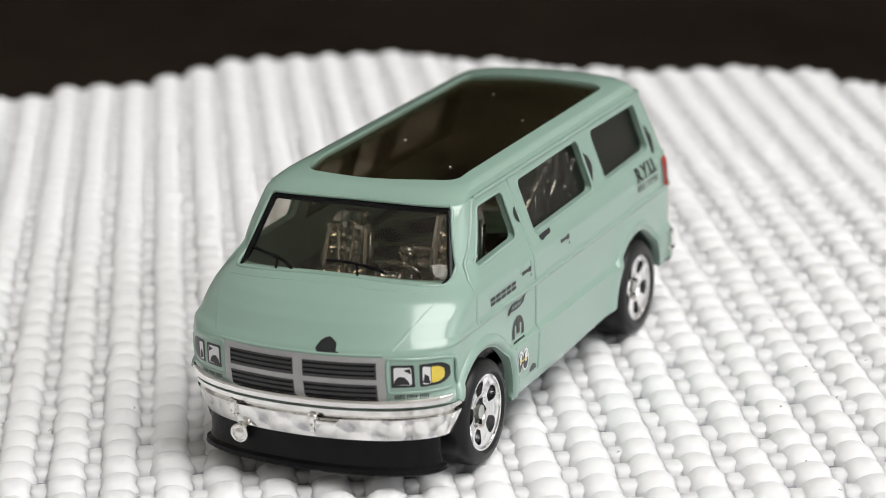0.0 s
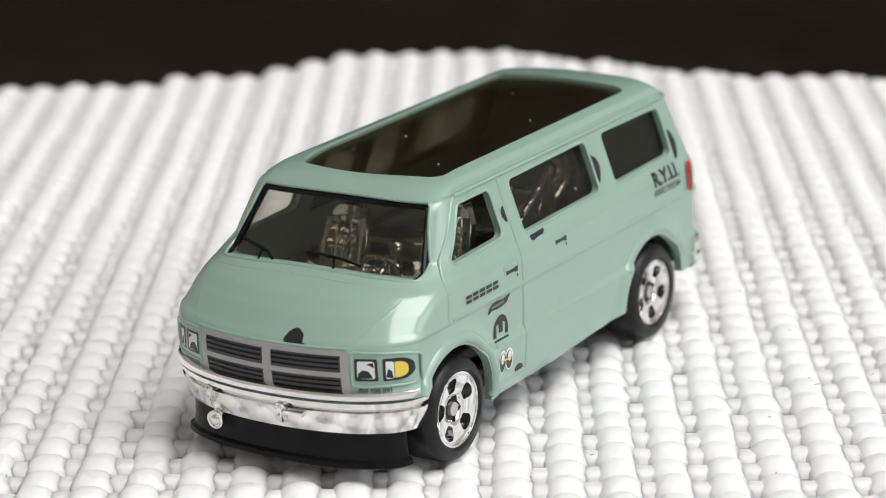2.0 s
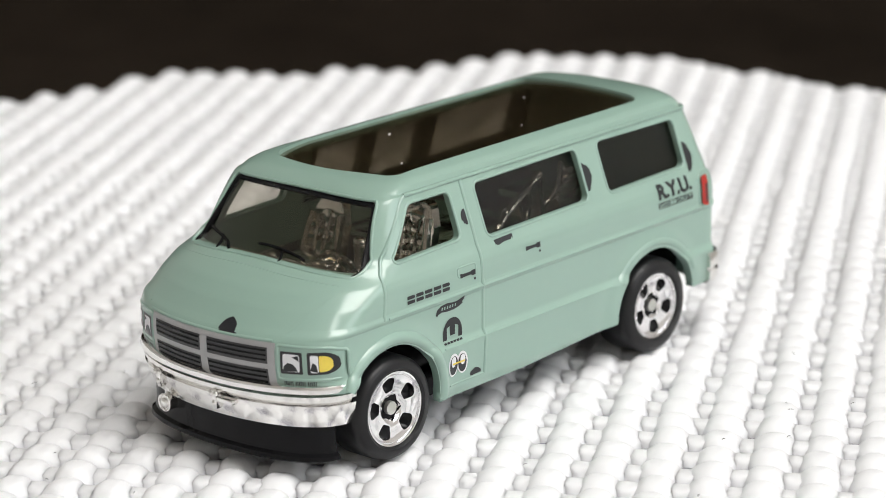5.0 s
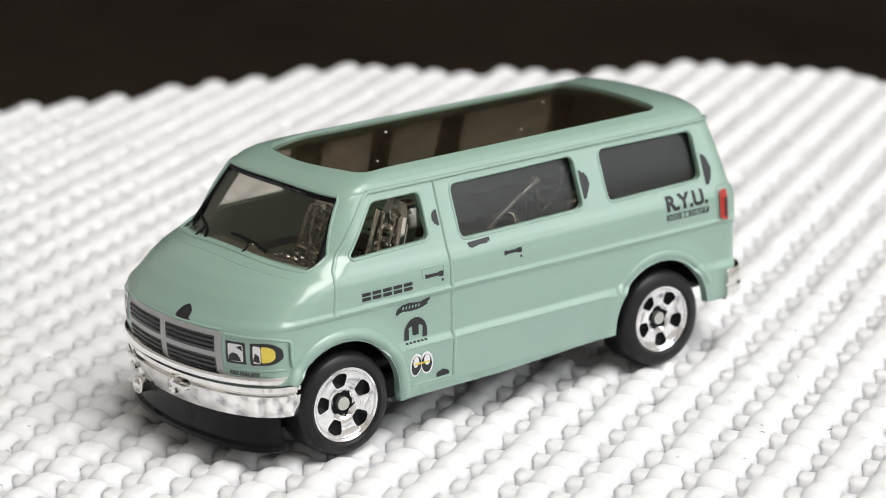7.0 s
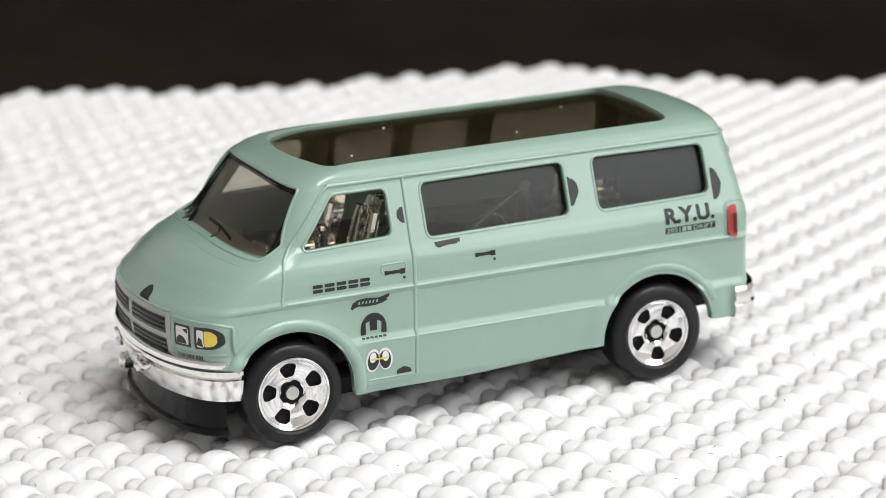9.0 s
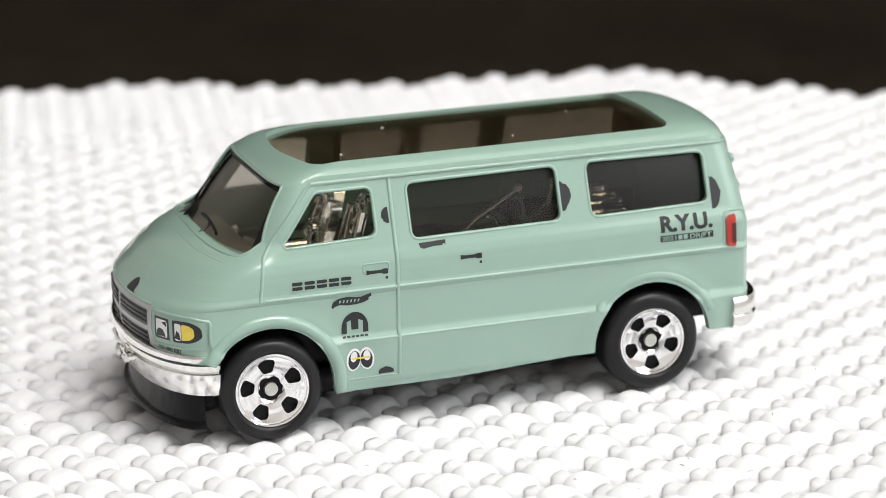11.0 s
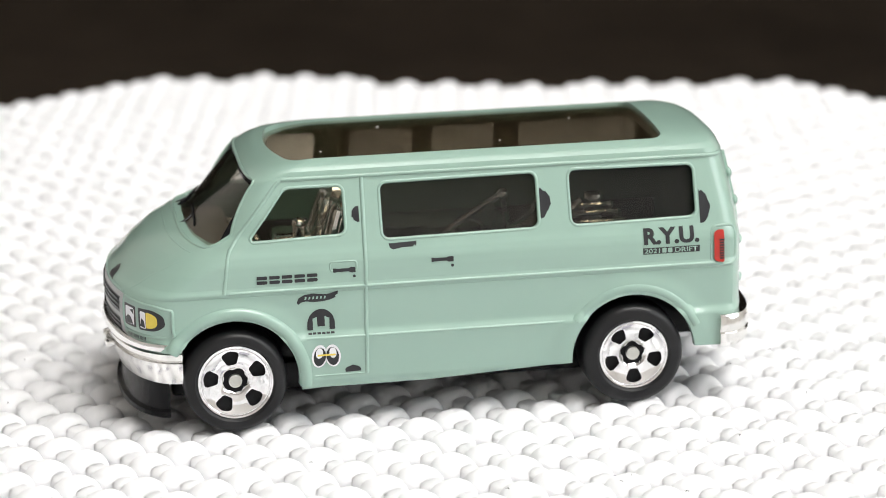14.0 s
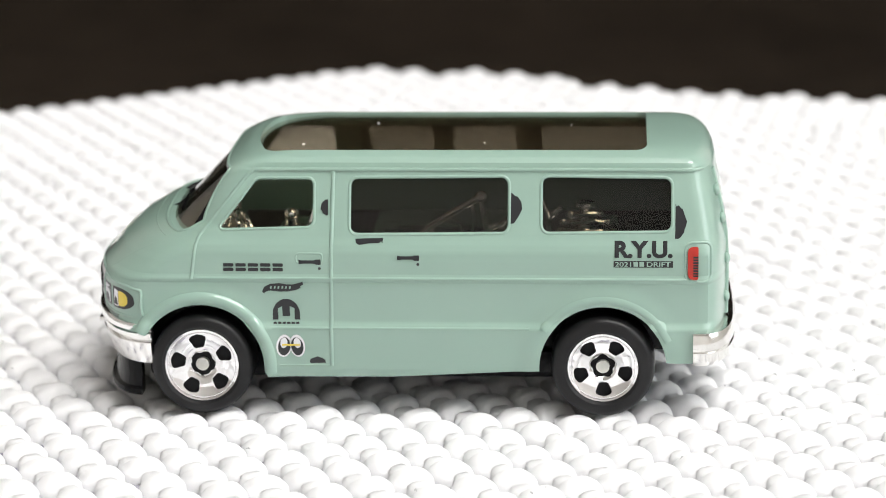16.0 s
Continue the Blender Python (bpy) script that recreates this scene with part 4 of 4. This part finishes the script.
letters("flank_print", "R.Y.U.", 23.5, 17.95, 6.3, 1.8, INK, "black printed letters", 0.05)
bar = mark("flank_print", [[(23.4, 16.9), (29.85, 16.9), (29.85, 17.62), (23.4, 17.62)]], on_side, INK, van, "black bar with small reversed writing", 0.04)
letters("small_print", "2021", 23.55, 17.0, 1.75, 0.52, PAINT, "", 0.07, bar)
mark("print_bar", [[(x, 17.0), (x + 0.5, 17.0), (x + 0.5, 17.52), (x, 17.52)] for x in (25.55, 26.2)], on_side, PAINT, bar, "", 0.07)
letters("small_print", "DRIFT", 27.0, 17.0, 2.6, 0.52, PAINT, "", 0.07, bar)

# tail lamps, red with a dark ribbed rear half
for s in (-1, 1):
    lamp = mark("tail_lamp", [rounded([(31.45, 15.7), (32.6, 15.6), (32.6, 19.25), (31.45, 19.15)], [0.55, 0.2, 0.2, 0.55], 4)], on_side, INK_RED, van, "red tail lamp with dark ribs", 0.25, s=s)
    mark("rib", [[(32.05, 15.9 + 0.3 * k), (32.6, 15.9 + 0.3 * k), (32.6, 16.1 + 0.3 * k), (32.05, 16.1 + 0.3 * k)] for k in range(8)], on_side, INK, lamp, "", 0.28, s=s)
    bead("lamp_housing", rounded([(31.2, 15.3), (34.0, 15.3), (34.0, 19.6), (31.2, 19.5)], 0.8, 4), on_side, 0.2, 0.1, True, s=s)

# wipers on the windscreen
for y0 in (1.0, 11.0):
    bm = bmesh.new()
    tube(bm, [on_nose(y0 - 7.0 * t + (0.6 if y0 > 5 else 0), 21.2 + 1.0 * t - 1.0 * t * t - (0.25 if y0 > 5 else 0) + 0.6 * (1 - t), -0.25) for t in [k / 10 for k in range(11)]], 0.17, 6, False)
    tube(bm, [on_nose(y0 - 3.5 - 1.5 * t, 21.6 - 1.2 * t, -0.25) for t in [k / 5 for k in range(6)]], 0.14, 6, False)
    part("wiper", bm, BLACK, van, "smoked plastic wiper arm")


# ---- cabin: bright plated seats, cage and fittings ----
cabin = tagged(new("cabin"), "chrome plated cabin insert with seats and cage")
cabin.parent = van
bm = bmesh.new()
box(bm, -28, 33, -12.4, 12.4, 13.5, 14.3, 0.3)
part("floor_pan", bm, CHROME_DULL, cabin)
bm = bmesh.new()
box(bm, -26.5, -21.0, -10.6, 10.6, 14.0, 19.0, 0.8)
part("dashboard", bm, DASH, cabin, "dull brown-grey dashboard")
bm = bmesh.new()
for gy, gz, gr in ((-9.0, 18.6, 0.8), (-4.4, 18.9, 0.6), (-3.1, 18.7, 0.75), (-0.9, 18.5, 0.5), (3.8, 18.6, 0.6)):
    ball(bm, (-20.9, gy, gz), gr, gr, gr, 10, 6)
part("gauge_pods", bm, CHROME_DULL, cabin, "row of chrome gauge pods")


def bucket_seat(x, y, top, lean):
    seat = new("bucket_seat")
    seat.parent = cabin
    bm = bmesh.new()
    box(bm, x - 5.0, x + 0.8, y - 2.9, y + 2.9, 14.2, 16.4, 0.9, 3)
    part("cushion", bm, SEAT, seat)
    bm = bmesh.new()
    out = rounded([(-3.0, 15.5), (3.0, 15.5), (2.8, top - 2.4), (1.7, top), (-1.7, top), (-2.8, top - 2.4)], [0.5, 0.5, 1.5, 1.2, 1.2, 1.5], 4)
    prism(bm, [(x + 0.2 + lean * (z - 15.5), y + a, z) for a, z in out], [(x + 1.5 + lean * (z - 15.5), y + 0.92 * a, z) for a, z in out])
    for k in (-1, 1):
        tube(bm, [(x - 0.2 + lean * (15.8 + (top - 17.2) * t - 15.5), y + k * (2.55 - 0.4 * t * t), 15.8 + (top - 17.2) * t) for t in (0, 0.25, 0.5, 0.75, 1.0)], 0.55, 8, False)
    ball(bm, (x + 0.35 + lean * (top - 17.5), y, top - 2.2), 0.5, 1.5, 1.3, 14, 8)
    for z in (17.6, 18.9, 20.2):
        tube(bm, [(x + 0.15 + lean * (z - 15.5) + 0.25 * math.cos(0.5 * q), y + 0.55 * q, z) for q in range(-4, 5)], 0.5, 8, False)
    for k in (-1, 1):
        tube(bm, [(x - 0.45 + lean * (q - 15.5), y + k * (0.6 + 0.1 * (q - 16)), q) for q in (16.4, 18.0, 20.0, top - 1.6)], 0.2, 6, False)
    part("seat_back", bm, SEAT, seat)
    return seat


bucket_seat(-11.4, -7.2, 23.9, 0.3)
bucket_seat(-11.0, 6.6, 21.8, 0.36)
bm = bmesh.new()
cyl(bm, (-13.6, -2.5, 14.0), (-13.4, -2.5, 19.5), 0.85, 0.72, 16)
ball(bm, (-13.4, -2.5, 19.5), 0.86, 0.86, 0.75, 14, 8)
part("lever", bm, CHROME_DULL, cabin)
bm = bmesh.new()
cyl(bm, (-22.0, -4.2, 16.4), (-18.8, -4.2, 18.5), 0.4, 0.4, 10)
hub = Vector((-18.6, -4.2, 18.6))
tube(bm, [hub + Vector((1.6 * math.sin(t) * -0.55, 2.3 * math.cos(t), 1.6 * math.sin(t))) for t in [k * math.tau / 24 for k in range(24)]], 0.32, 8)
for t in (0.0, 2.1, 4.2):
    tube(bm, [hub, hub + Vector((1.6 * math.sin(t) * -0.55, 2.3 * math.cos(t), 1.6 * math.sin(t)))], 0.24, 6, False)
part("steering_wheel", bm, CHROME_DULL, cabin)
# low tub walls along both flanks
for s in (-1, 1):
    bm = bmesh.new()
    box(bm, -20.5, 31.0, s * 11.1 - 0.4, s * 11.1 + 0.4, 14.2, 16.5, 0.25)
    part("tub_wall", bm, INK_DARK, cabin)
y = -9.4
bm = bmesh.new()
tube(bm, [(1.6, y, 18.6), (3.0, y, 19.9), (5.2, y, 21.3), (7.4, y, 22.6), (8.6, y, 23.3)], 0.4, 10, False)
ball(bm, (8.7, y, 23.3), 0.72, 0.6, 0.72)
tube(bm, [(8.7, y, 23.3), (9.0, y, 21.5), (9.5, y, 18.0)], 0.38, 10, False)
tube(bm, [(7.6, y + 0.6, 22.4), (7.9, y + 0.6, 20.5), (7.4, y + 0.6, 18.0)], 0.24, 8, False)
tube(bm, [(12.7, y, 24.2), (12.6, y, 22.6), (12.1, y, 21.2), (11.0, y, 20.2), (9.2, y, 19.4)], 0.3, 8, False)
tube(bm, [(2.6, y + 0.8, 18.2), (3.6, y + 0.8, 20.2), (4.8, y + 0.8, 20.6), (6.2, y + 0.8, 20.0), (7.0, y + 0.8, 18.2)], 0.3, 8, False)
tube(bm, [(15.3, y, 23.6), (15.9, y, 21.6), (16.4, y, 18.2)], 0.34, 8, False)
tube(bm, [(14.6, y, 19.4), (16.2, y, 20.8), (17.6, y, 22.2)], 0.3, 8, False)
part("cage_bar", bm, CHROME_DULL, cabin)
# low bench in the middle
bench = new("bench")
bench.parent = cabin
bm = bmesh.new()
box(bm, -4.5, 11.5, -9.0, 9.0, 14.2, 17.2, 0.8)
part("cushion", bm, SEAT, bench)
# engine at the back: block, stack and two rows of pipes
engine = new("engine")
engine.parent = cabin
bm = bmesh.new()
box(bm, 17.6, 24.0, -5.0, 5.0, 14.2, 17.8, 0.6)
part("block", bm, CHROME_DULL, engine)
bm = bmesh.new()
cyl(bm, (20.2, -4.4, 17.6), (20.2, -4.4, 21.2), 1.0, 0.7, 16)
cyl(bm, (20.2, -4.4, 21.0), (20.2, -4.4, 21.5), 1.25, 1.1, 16)
part("stack", bm, CHROME_DULL, engine)
for z, w in ((18.3, 3.0), (19.4, 2.5), (20.3, 1.6)):
    bm = bmesh.new()
    tube(bm, [(20.2 - w, -4.9, z - 0.2), (20.2 - 0.5 * w, -5.3, z), (20.2 + 0.5 * w, -5.3, z), (20.2 + w, -4.9, z - 0.2)], 0.36, 8, False)
    ball(bm, (20.2 - w, -4.9, z - 0.2), 0.5, 0.5, 0.5)
    ball(bm, (20.2 + w, -4.9, z - 0.2), 0.5, 0.5, 0.5)
    part("pipe", bm, CHROME_DULL, engine)


# ---- rear doors: hinges and raised ribs on the tail ----
def tail_x(y, z):
    return lerp(TAIL, z) - 3.2 + 3.2 * max(0.0, 1 - min(1.0, abs(y) / lerp(WIDE, z)) ** 2.4) ** (1 / 2.4)


for s in (-1, 1):
    for z in (12.0, 16.4, 21.0, 24.2):
        bm = bmesh.new()
        ball(bm, (tail_x(9.2, z) + 0.1, s * 9.2, z), 0.45, 0.8, 0.62, 14, 8)
        part("hinge", bm, PAINT, van)
    bm = bmesh.new()
    tube(bm, [(tail_x(s * 8.2, z) + 0.02, s * 8.2, z) for z in (9.8, 13, 16, 19, 22, 25, 26.5)], 0.3, 8, False)
    part("rear_door_edge", bm, PAINT, van)


lay_pillows()


def motions():
    for thing, table_rows in ((turntable, TURN), (anti_slip_mat, TURN), (van, TURN_VAN)):
        aside = pose(0, 0.00035 if thing is van else 0.0, 0)
        walk(thing, [(t, pose(x, y, z, rx, ry, rz) @ aside) for t, x, y, z, rx, ry, rz in table_rows])


motions()
